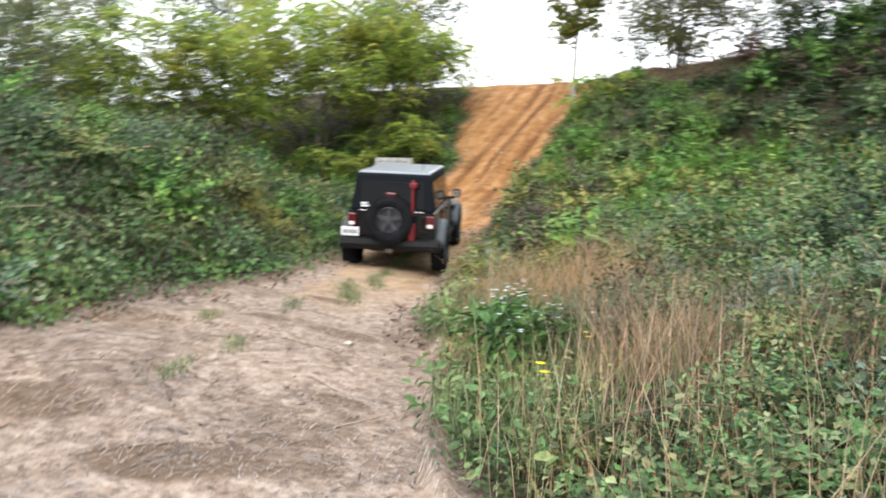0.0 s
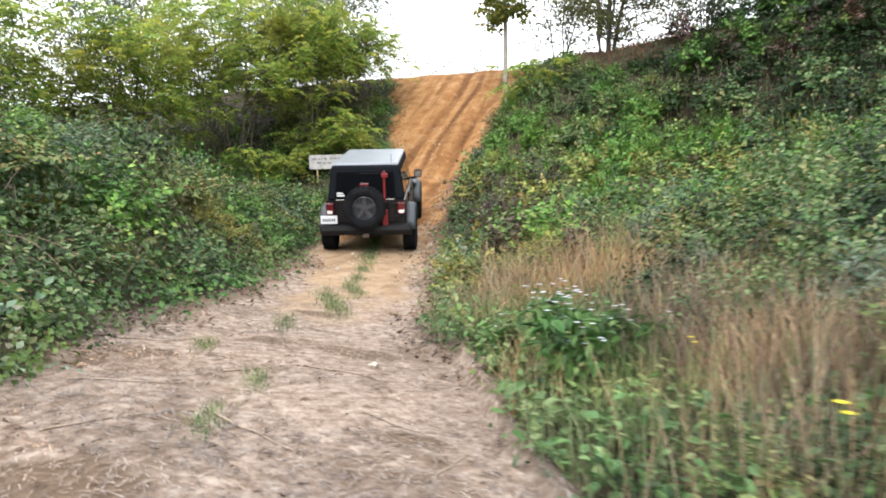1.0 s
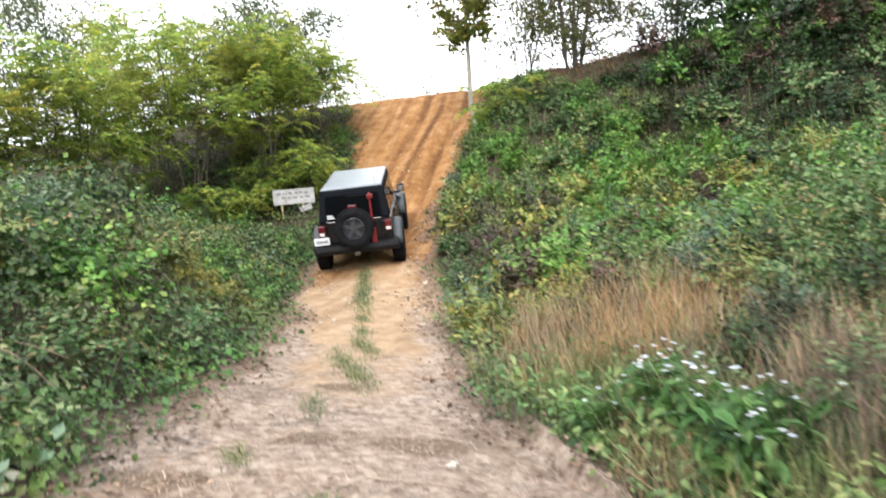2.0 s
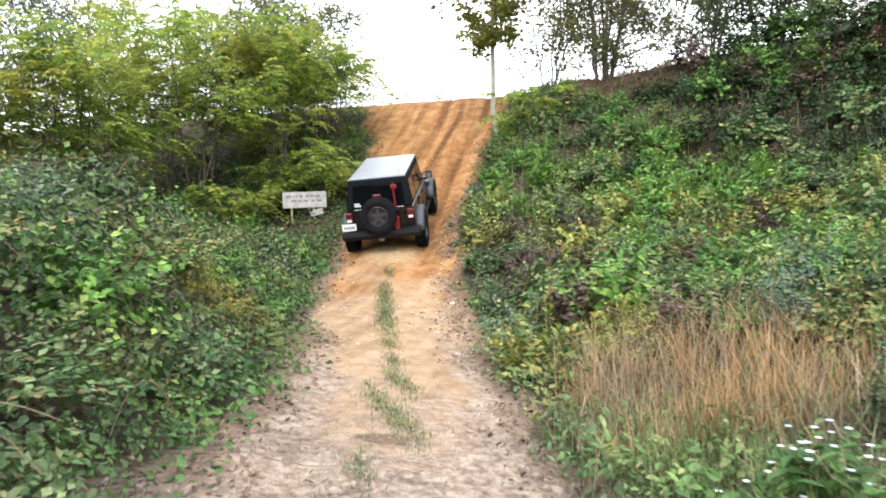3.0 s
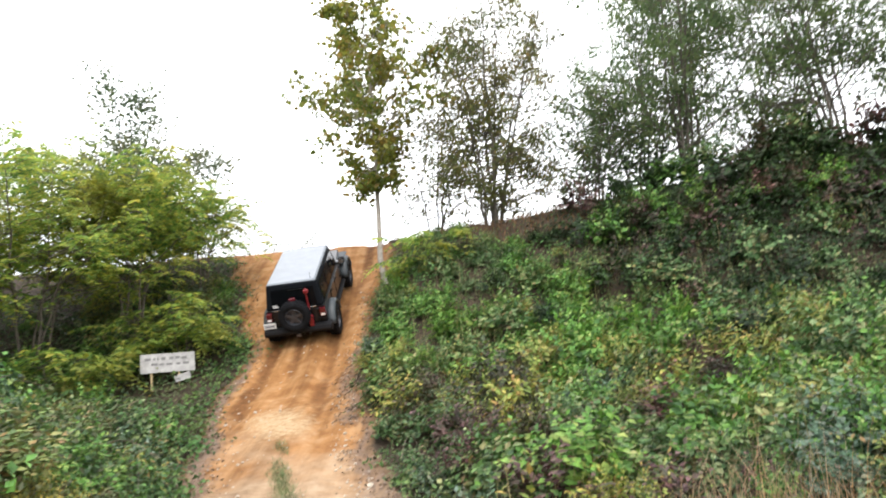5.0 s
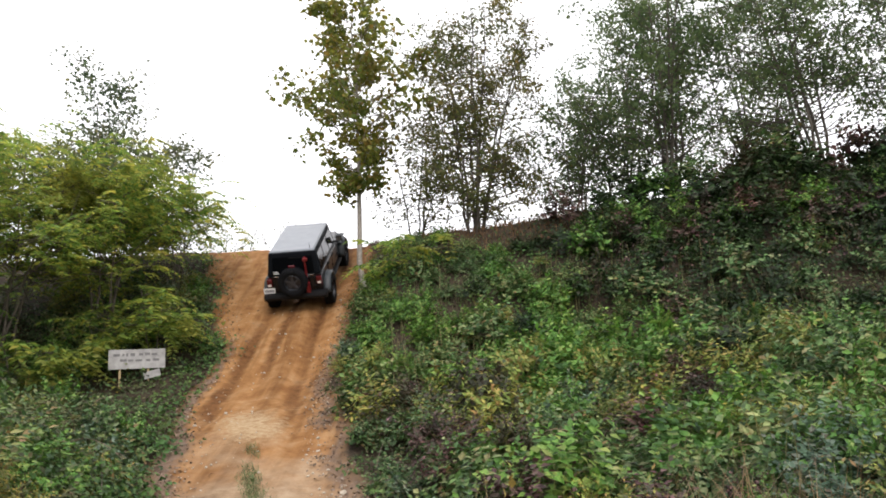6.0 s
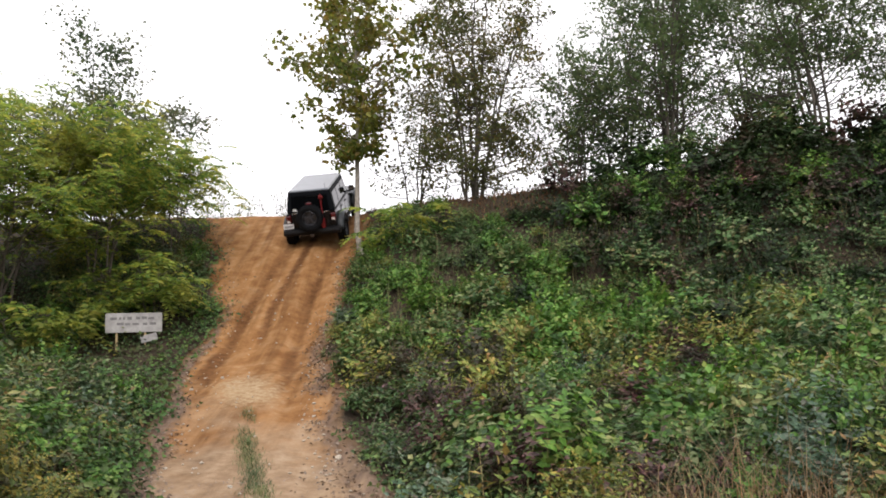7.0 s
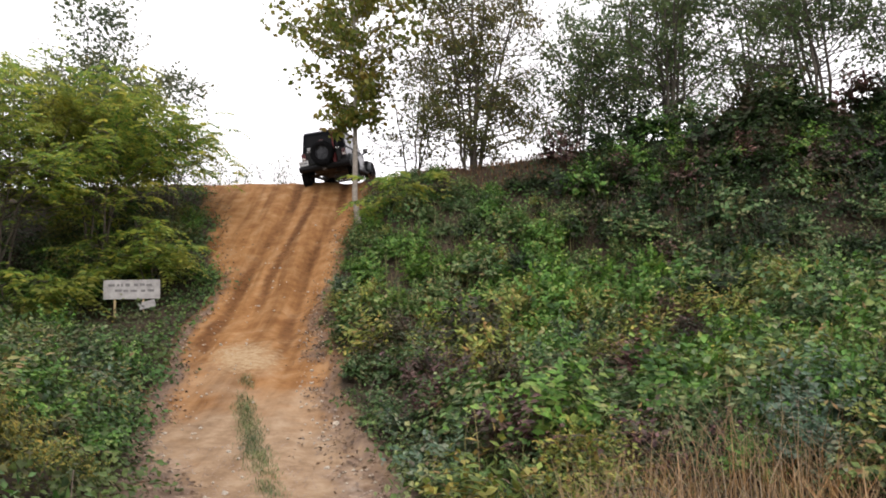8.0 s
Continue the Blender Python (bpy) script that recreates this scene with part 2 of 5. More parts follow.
    l.new(noise_tex(16.0, 8.0, 0.7), u.inputs["Height"])
    l.new(u.outputs["Normal"], b.inputs["Normal"])
    return m


M_EARTH = earth()

# ---------------------------------------------------------------- the lie of the land
rng = np.random.default_rng(7)
COURSE, ACROSS = np.array((0.42, 0.907)), np.array((0.907, -0.42))
GRID = np.random.default_rng(3).random((256, 256))


def wave(x, y, scale, seed=0):
    """Smooth noise from 0 to 1 with cells of that many metres."""
    x, y = np.asarray(x, float) / scale + 17.3 * seed + 500, np.asarray(y, float) / scale + 9.1 * seed + 500
    i, j = np.floor(x).astype(int), np.floor(y).astype(int)
    u, v = x - i, y - j
    u, v = u * u * (3 - 2 * u), v * v * (3 - 2 * v)
    g = lambda a, b: GRID[a % 256, b % 256]
    return (g(i, j) * (1 - u) + g(i + 1, j) * u) * (1 - v) + (g(i, j + 1) * (1 - u) + g(i + 1, j + 1) * u) * v


def step(a, b, x):
    t = np.clip((np.asarray(x, float) - a) / (b - a), 0, 1)
    return t * t * (3 - 2 * t)


def middle(y):
    return np.interp(y, (0, 5, 9.5, 13.3, 15.5, 17.9, 21.2, 22.4, 23.4, 24.2, 26.3, 27.8, 29.5, 30.8, 33, 40),
                     (-1.6, -1.6, -1.25, -0.86, -0.65, -0.35, 0.51, 0.97, 1.39, 1.79, 3.0, 3.87, 4.65, 5.15, 6.3, 9.5))


def right_edge(y):
    return np.interp(y, (-6, -3, 0, 2, 4, 6, 9.75, 11.3, 15.3, 17, 18.5, 21, 23, 24.7, 26.4, 28.8, 31, 34),
                     (1.8, 1.4, 0.75, 0.3, -0.1, -0.1, 0.05, 0.33, 0.65, 1.0, 1.4, 2.15, 2.95, 3.9, 4.85, 5.85, 7.0, 12))


def left_edge(y):
    return np.interp(y, (-6, 0, 5.5, 8.65, 9.8, 12, 16.25, 20, 23, 26, 28, 31, 34), (-5.5, -4.4, -3.4, -2.95, -2.7, -2.3, -1.85, -1.2, -0.3, 0.6, 0.7, 0.7, -3))


RIDGE = ((4.0, 60.0), (5.7, 31.0), (7.2, 24.0), (12.0, 20.2), (20.0, 15.5), (34.0, 9.0), (60.0, 0.0))
TOP = 7.86
CREST = (7.6, 7.6, 6.95, 7.45, 8.4, 10.5, 13.0)


def to_ridge(x, y):
    """Metres that a place lies below the ridge's edge; nothing on the plateau."""
    d = np.full(np.shape(x), 1e9)
    for (ax, ay), (bx, by) in zip(RIDGE, RIDGE[1:]):
        ex, ey = bx - ax, by - ay
        t = np.clip(((x - ax) * ex + (y - ay) * ey) / (ex * ex + ey * ey), 0, 1)
        d = np.minimum(d, np.hypot(x - ax - t * ex, y - ay - t * ey))
    edge = np.interp(x, [p[0] for p in RIDGE], [p[1] for p in RIDGE])
    inside = (x > 4) & (y > edge)
    return np.where(inside, 0.0, d)


def height(x, y):
    x, y = np.asarray(x, float), np.asarray(y, float)
    s = x * COURSE[0] + y * COURSE[1]
    flat = np.interp(y, (-60, -4, 0, 5, 6.6, 9, 11.2, 13.3, 17), (-0.6, 0.05, 0.14, 0.33, 0.38, 0.44, 0.58, 0.70, 1.25)) + 0.13 * np.clip(middle(y) - x, -1.6, 3.0)
    slope = np.interp(s, (-50, 0, 11.7, 13.8, 15.1, 16.05, 19.45, 20.7, 21.8, 22.7, 25.2, 26.8, 27.7, 28.5, 29.3, 31, 34), (0, 0.2, 0.67, 0.97, 1.24, 1.50, 2.40, 2.86, 3.4, 3.97, 5.52, 6.46, 7.00, 7.46, 7.68, 7.82, TOP))
    w = step(11, 18, y)
    z = flat * (1 - w) + slope * w
    right = np.clip(x - right_edge(y) - 0.2, 0, 9)
    left = np.clip(left_edge(y) - x - 0.2, 0, 5)
    z = z + right * np.interp(y, (-5, 10, 18, 26, 30), (0.26, 0.26, 0.10, 0.12, 0.05)) + left * np.interp(y, (-5, 14, 20), (0.13, 0.13, 0.0))
    d = to_ridge(x, y)
    crest = np.interp(x, [p[0] for p in RIDGE], CREST)
    back = np.interp(x, [p[0] for p in RIDGE], [p[1] for p in RIDGE])
    crest = crest + (np.maximum(crest, TOP) - crest) * step(2, 14, y - back)
    scarp = crest - 0.88 * np.maximum(d - 0.3, 0)
    on_right = step(0.0, 1.5, x - right_edge(y))
    scarp = np.where(on_right > 0, scarp * on_right + z * (1 - on_right), -9)
    k = 0.5
    hgt = np.clip(0.5 + 0.5 * (scarp - z) / k, 0, 1)
    z = z * (1 - hgt) + scarp * hgt + k * hgt * (1 - hgt)
    z = np.minimum(z, np.maximum(TOP, crest) + 0.012 * np.clip(y - 30, 0, 60))
    # tyre ruts and torn clay on the climb
    track = step(0.2, 0.9, x - left_edge(y)) * step(0.2, 0.9, right_edge(y) - x)
    across, climb = (x - middle(y)) * 0.907, step(17, 22, y) * step(31.5, 27.5, y)
    groove = np.exp(-((np.abs(across) - 0.78) / 0.24) ** 4)
    u = x * ACROSS[0] + y * ACROSS[1]
    tear = wave(u, s * 0.08, 0.5, 5) * 0.13 + wave(u, s * 0.2, 0.8, 6) * 0.14 - 0.13
    z = z + track * (climb * (tear - 0.09 * groove) - (1 - climb) * 0.045 * groove * step(5, 9, y))
    bump = 0.10 * np.exp(-((x - 0.32) ** 2 + (y - 16.75) ** 2) / 0.2) - 0.09 * np.exp(-((x + 1.3) ** 2 + (y - 16.95) ** 2) / 0.2)
    z = z + bump
    return z + (wave(x, y, 0.9, 1) - 0.5) * 0.07 + (wave(x, y, 0.28, 2) - 0.5) * 0.03


def growth(x, y):
    """How far a place lies inside the plants beside the track, in metres (negative on the track)."""
    w = (wave(x, y, 1.1, 8) - 0.5) * 0.7
    right = x - right_edge(y) + w
    left = left_edge(y) - x + w
    return np.where(x > middle(y), right, left)


def graded(lo, hi, fine, far):
    a = list(np.arange(lo, hi + 1e-6, fine))
    d, p, q = fine, [], []
    x0, x1 = lo, hi
    while x1 < far:
        d *= 1.22
        x1, x0 = x1 + d, x0 - d
        p.append(x1), q.append(x0)
    return np.array(q[::-1] + a + p)


def link_mesh(name, verts, faces, mat, parent=None, smooth=False):
    """A mesh object from vertex and face arrays (all faces with the same number of corners)."""
    verts, faces = np.asarray(verts, np.float32), np.asarray(faces, np.int32)
    me = bpy.data.meshes.new(name)
    me.vertices.add(len(verts))
    me.vertices.foreach_set("co", verts.ravel())
    k = faces.shape[1]
    me.loops.add(faces.size)
    me.loops.foreach_set("vertex_index", faces.ravel())
    me.polygons.add(len(faces))
    me.polygons.foreach_set("loop_start", np.arange(0, faces.size, k, dtype=np.int32))
    me.polygons.foreach_set("loop_total", np.full(len(faces), k, np.int32))
    me.polygons.foreach_set("use_smooth", np.full(len(faces), smooth))
    me.update(calc_edges=True)
    me.materials.append(mat)
    ob = new(name, me)
    ob.parent = parent
    return ob


def make_ground():
    xs, ys = graded(-6, 12, 0.12, 900), graded(-1, 33, 0.12, 900)
    X, Y = np.meshgrid(xs, ys)
    Z = height(X, Y)
    nx, ny = len(xs), len(ys)
    i = np.arange(nx * ny).reshape(ny, nx)
    faces = np.stack([i[:-1, :-1], i[:-1, 1:], i[1:, 1:], i[1:, :-1]], -1).reshape(-1, 4)
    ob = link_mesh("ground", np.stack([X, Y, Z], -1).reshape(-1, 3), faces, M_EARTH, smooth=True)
    g = growth(X, Y)
    s = X * COURSE[0] + Y * COURSE[1]
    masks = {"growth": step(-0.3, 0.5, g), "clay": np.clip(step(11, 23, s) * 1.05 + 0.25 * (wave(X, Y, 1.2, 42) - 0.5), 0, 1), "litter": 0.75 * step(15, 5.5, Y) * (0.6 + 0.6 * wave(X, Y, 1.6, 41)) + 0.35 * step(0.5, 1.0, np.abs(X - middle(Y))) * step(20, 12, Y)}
    masks["damp"] = sum(1.35 * np.exp(-((X - a) / (1.3 * r)) ** 2 - ((Y - b) / (0.75 * r)) ** 2) for a, b, r in ((-1.34, 3.5, 0.28), (-2.4, 4.05, 0.22), (-0.98, 7.28, 0.2), (-2.6, 6.6, 0.15), (-1.9, 7.4, 0.13), (-0.7, 5.0, 0.15), (-1.5, 9.2, 0.15))) + 0.28 * step(0.55, 0.8, wave(X, Y, 0.7, 44)) * step(12, 6, Y)
    across = (X - middle(Y)) * 0.907 + 0.16 * (wave(s, Y * 0, 1.4, 46) - 0.5)
    masks["rut"] = 0.8 * np.exp(-((np.abs(across) - 0.76) / 0.2) ** 2) * step(17.5, 21, Y) * step(32, 30, Y) * (0.45 + 0.6 * wave(X, Y, 0.9, 47)) + 0.7 * np.exp(-((across + 0.1) / 0.16) ** 2) * step(21, 24, Y) * step(31, 28, Y)
    masks["pale"] = 0.62 * np.exp(-((X - 0.05) / 0.7) ** 2 - ((Y - 19.3) / 1.1) ** 2) 
    masks["leafmould"] = 0.62 * np.exp(-((g + 0.1) / 0.24) ** 2) * step(6, 9, Y) * step(27, 22, Y) * np.where(X < middle(Y), 1.0, 0.75)
    for name, v in masks.items():
        a = ob.data.attributes.new(name, "FLOAT", "POINT")
        a.data.foreach_set("value", np.asarray(v, np.float32).ravel())
    return tagged(ob, "tan and orange clay track with litter climbing a bank", "ground", kind="structure")


make_ground()

# ---------------------------------------------------------------- leaves and stems
def unit(v):
    return v / np.maximum(np.linalg.norm(v, axis=-1, keepdims=True), 1e-9)


def leaf_arrays(base, way, up, length, width, oval):
    """One folded leaf for each row: base point, direction, facing, length and width."""
    side = unit(np.cross(way, up))
    up = np.cross(side, way)
    L, W = length[:, None], width[:, None]
    if oval:
        pts = [base, base + way * L * 0.3 + side * W * 0.5 + up * W * 0.12, base + way * L * 0.68 + side * W * 0.4 + up * W * 0.1, base + way * L - up * L * 0.12,
               base + way * L * 0.68 - side * W * 0.4 + up * W * 0.1, base + way * L * 0.3 - side * W * 0.5 + up * W * 0.12]
        faces = [(0, 1, 2, 3), (0, 3, 4, 5)]
    else:
        pts = [base, base + way * L * 0.45 + side * W * 0.5 + up * W * 0.15, base + way * L, base + way * L * 0.45 - side * W * 0.5 + up * W * 0.15]
        faces = [(0, 1, 2, 3)]
    n, k = len(base), len(pts)
    v = np.stack(pts, 1).reshape(-1, 3)
    f = (np.arange(n)[:, None, None] * k + np.array(faces)[None]).reshape(-1, 4)
    return v, f


def sprays(name, places, facing, mat, per=6, spread=0.12, length=0.07, ratio=0.6, oval=False, parent=None, droop=0.2, loose=0.5):
    """Sprays of leaves round each place."""
    n = len(places)
    base = np.repeat(places, per, 0) + rng.normal(0, spread, (n * per, 3)) * (1, 1, 0.7)
    up = unit(np.repeat(facing, per, 0) + rng.normal(0, loose, (n * per, 3)))
    way = rng.normal(0, 1, (n * per, 3))
    way = unit(way - up * np.sum(way * up, 1, keepdims=True))
    way = unit(way - np.array((0, 0, droop)))
    L = length * rng.uniform(0.6, 1.35, n * per)
    v, f = leaf_arrays(base, way, up, L, L * ratio * rng.uniform(0.8, 1.2, n * per), oval)
    return link_mesh(name, v, f, mat, parent)


def tubes(paths, sides=5):
    """Tapered tubes along paths of (points, radii), as vertices and faces."""
    V, F, o = [], [], 0
    full = sides
    for pts, rad in paths:
        sides = full if rad[0] > 0.014 else 3
        ang = np.arange(sides) * 2 * math.pi / sides
        pts, rad = np.asarray(pts, float), np.asarray(rad, float)
        d = unit(np.gradient(pts, axis=0))
        ref = np.where(np.abs(d[:, 2:3]) > 0.9, np.array([[1.0, 0, 0]]), np.array([[0, 0, 1.0]]))
        a = unit(np.cross(d, ref))
        b = np.cross(d, a)
        ring = pts[:, None] + rad[:, None, None] * (np.cos(ang)[None, :, None] * a[:, None] + np.sin(ang)[None, :, None] * b[:, None])
        V.append(ring.reshape(-1, 3))
        k = len(pts)
        idx = o + np.arange(k * sides).reshape(k, sides)
        nxt = np.roll(idx, -1, 1)
        F.append(np.stack([idx[:-1], nxt[:-1], nxt[1:], idx[1:]], -1).reshape(-1, 4))
        o += k * sides
    return np.concatenate(V), np.concatenate(F)


def blades(name, places, tall, wide, mat, lean=0.35, parent=None):
    """Grass blades: three-point tapering strips that bend over."""
    n = len(places)
    az = rng.uniform(0, 2 * math.pi, n)
    way = np.stack([np.cos(az), np.sin(az), np.zeros(n)], 1)
    side = np.stack([-np.sin(az), np.cos(az), np.zeros(n)], 1)
    H = (tall * rng.uniform(0.45, 1.2, n))[:, None]
    B = (lean * rng.uniform(0.1, 1.3, n))[:, None] * H
    W = (wide * rng.uniform(0.6, 1.3, n))[:, None]
    up = np.array((0, 0, 1.0))
    pts = [places - side * W, places + side * W, places + up * H * 0.55 + way * B * 0.3 + side * W * 0.8, places + up * H * 0.55 + way * B * 0.3 - side * W * 0.8,
           places + up * H + way * B + side * W * 0.15, places + up * H + way * B - side * W * 0.15]
    v = np.stack(pts, 1).reshape(-1, 3)
    f = (np.arange(n)[:, None, None] * 6 + np.array([(0, 1, 2, 3), (3, 2, 4, 5)])[None]).reshape(-1, 4)
    return link_mesh(name, v, f, mat, parent)


def slope_normal(x, y, surface):
    e = 0.15
    dx = (surface(x + e, y) - surface(x - e, y)) / (2 * e)
    dy = (surface(x, y + e) - surface(x, y - e)) / (2 * e)
    return unit(np.stack([-dx, -dy, np.ones_like(dx)], -1))


def domes(x, y, scale, seed):
    """Rounded bush tops, 0 to 1, one in each cell of that many metres, with creases between them."""
    gx, gy = np.asarray(x, float) / scale + 400 + 3.7 * seed, np.asarray(y, float) / scale + 400 + 5.3 * seed
    i, j = np.floor(gx).astype(int), np.floor(gy).astype(int)
    best = np.zeros(np.shape(gx))
    for di in (-1, 0, 1):
        for dj in (-1, 0, 1):
            a, b = i + di, j + dj
            cx, cy = a + 0.15 + 0.7 * GRID[a % 256, b % 256], b + 0.15 + 0.7 * GRID[(a + 77) % 256, (b + 31) % 256]
            rad, tall = 0.55 + 0.4 * GRID[(a + 13) % 256, (b + 59) % 256], 0.45 + 0.55 * GRID[(a + 101) % 256, (b + 7) % 256]
            d = np.hypot(gx - cx, gy - cy) / rad
            best = np.maximum(best, tall * np.sqrt(np.clip(1 - d * d, 0, 1)))
    return best


def weedy(x, y):
    """The low weeds between track and bank."""
    return step(3.4, 4.6, y) * step(9.8, 8.6, y) * step(2.9, 2.1, x)


def right_canopy(x, y):
    """Top of the plants on the right-hand bank."""
    g = growth(x, y)
    lump = 0.05 + 0.16 * domes(x, y, 1.7, 11) + 0.2 * domes(x, y, 0.62, 12) + 0.1 * wave(x, y, 0.3, 14)
    near = np.interp(y, (0, 8, 14, 20), (0.75, 0.85, 0.95, 1.0)) * (1 - 0.68 * weedy(x, y)) * (1 + 0.5 * np.exp(-((to_ridge(x, y) - 3.0) / 1.0) ** 2) * step(8, 9.5, x))
    return height(x, y) + step(-0.1, 0.9, g) * lump * near * (0.05 + 0.95 * step(0.8, 2.6, to_ridge(x, y)))


def left_canopy(x, y):
    """Top of the thicket on the left-hand side."""
    g = growth(x, y)
    tall = np.interp(y, (2, 5, 7, 15, 19, 22, 30), (0.9, 1.05, 1.55, 1.55, 0.95, 0.6, 0.5))
    body = 0.20 * step(-0.1, 0.3, g) + (tall - 0.20) * step(0.25, 2.4, g)
    lump = 0.38 + 0.62 * domes(x, y, 1.5, 21) + 0.3 * domes(x, y, 0.6, 22)
    board = np.exp(-((x + 1.6) / 1.5) ** 2 - ((y - 22.6) / 1.7) ** 2)
    return height(x, y) + body * lump * (1 - 0.85 * board) + 0.05


def scatter(box, count, keep, surface, depth):
    """Places spread over a rectangle where keep() lets them, in a layer under the surface, with the surface's facing."""
    x, y = rng.uniform(box[0], box[1], count), rng.uniform(box[2], box[3], count)
    k = rng.random(count) < keep(x, y)
    x, y = x[k], y[k]
    top, low = surface(x, y), height(x, y)
    z = np.maximum(top - np.abs(rng.normal(0, depth, len(x))), low + 0.02)
    return np.stack([x, y, z], 1), slope_normal(x, y, surface)


def dry_patch(x, y):
    return np.exp(-(((x - 1.6) / 1.05) ** 2 + ((y - 9.3) / 1.3) ** 2))


def purple_patch(x, y):
    return step(0.35, 0.6, wave(x, y, 1.3, 31)) * np.exp(-((to_ridge(x, y) - 2.6) / 1.1) ** 2) * step(7.5, 9, x) + 0.9 * np.exp(-(((x - 1.75) / 0.7) ** 2 + ((y - 14.6) / 0.6) ** 2))


def right_bank():
    inside = lambda x, y: (x > middle(y)) * step(-0.1, 0.4, growth(x, y)) * step(0.5, 1.6, to_ridge(x, y)) * (1 - 0.8 * weedy(x, y))
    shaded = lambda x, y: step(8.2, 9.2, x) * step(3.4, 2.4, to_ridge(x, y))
    green = lambda x, y: inside(x, y) * (1 - 0.5 * step(7, 8.5, x)) * (1 - 0.85 * shaded(x, y)) * (1 - 0.97 * step(0.15, 0.4, dry_patch(x, y))) * (1 - 0.85 * np.clip(purple_patch(x, y), 0, 1))
    lush = lambda x, y: step(9, 7.5, x) * step(0.42, 0.62, wave(x, y, 2.6, 33) * 0.7 + 0.3 * step(15, 20, y) + 0.08)
    for box, count, per, size, oval in (((0, 6, 0.8, 8), 7000, 7, 0.055, True), ((0.5, 8, -5, 0.8), 4000, 6, 0.08, False), ((0, 8, 8, 14), 4500, 7, 0.065, False), ((0, 18, 14, 32), 13000, 6, 0.085, False), ((6, 18, 4, 14), 3000, 6, 0.1, False)):
        p, nrm = scatter(box, count, lambda x, y: green(x, y) * (1 - 0.9 * lush(x, y)), right_canopy, 0.24)
        tagged(sprays("bramble", p, nrm, M_BRAMBLE_SHADED, per, 0.13, size, 0.62, oval), "dense green bramble covering the clay bank", "bramble", kind="stuff")
        p, nrm = scatter(box, count, lambda x, y: green(x, y) * lush(x, y), right_canopy, 0.24)
        tagged(sprays("creeper", p, nrm, M_GREEN_SHADED, per, 0.13, size, 0.75, oval), "green creeping leaves over the bank, gap shade in their colour", "creeper", kind="stuff")
    # the ridge trees' shade is put into this undergrowth's leaf colour
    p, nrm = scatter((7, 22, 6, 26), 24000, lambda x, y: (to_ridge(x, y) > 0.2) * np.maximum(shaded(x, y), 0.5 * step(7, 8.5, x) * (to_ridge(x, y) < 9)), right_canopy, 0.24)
    tagged(sprays("shaded_growth", p, nrm, M_BUSHES["shade"], 7, 0.13, 0.085, 0.6), "undergrowth below the ridge trees with their shade in its colour", "undergrowth", kind="stuff")
    p, nrm = scatter((0, 18, 8, 30), 12000, lambda x, y: inside(x, y) * np.clip(purple_patch(x, y), 0, 1), lambda x, y: right_canopy(x, y) + 0.2, 0.25)
    tagged(sprays("purple_bramble", p, nrm, M_PURPLE, 6, 0.13, 0.085, 0.6), "reddish purple bramble leaves near the ridge", "bramble", kind="stuff")


def left_thicket():
    inside = lambda x, y: (x < middle(y)) * step(-0.1, 0.35, growth(x, y)) * (x > -11)
    for box, count, per, size, oval in (((-9, -1.5, 1.5, 9), 5500, 6, 0.066, False), ((-10, -3, -5, 1.5), 4000, 6, 0.08, False), ((-10, -0.5, 9, 17), 5500, 6, 0.078, False), ((-11, 1.5, 17, 31), 7000, 6, 0.09, False)):
        low = lambda x, y: step(1.3, 0.3, growth(x, y))
        p, nrm = scatter(box, count, lambda x, y: inside(x, y) * (1 - 0.7 * low(x, y)), left_canopy, 0.2)
        tagged(sprays("thicket", p, nrm, M_THICKET_SHADED, per, 0.14, size, 0.6, oval), "tangled green bramble thicket beside the track", "thicket", kind="stuff")
        p, nrm = scatter(box, count, lambda x, y: step(-0.3, 0.1, growth(x, y)) * (x < middle(y)) * (0.12 + 0.8 * low(x, y)), left_canopy, 0.12)
        tagged(sprays("ground_creeper", p, nrm, M_GREEN_SHADED, per, 0.12, size, 0.8, oval), "low green creeper at the edge of the track", "creeper", kind="stuff")


right_bank()
left_thicket()


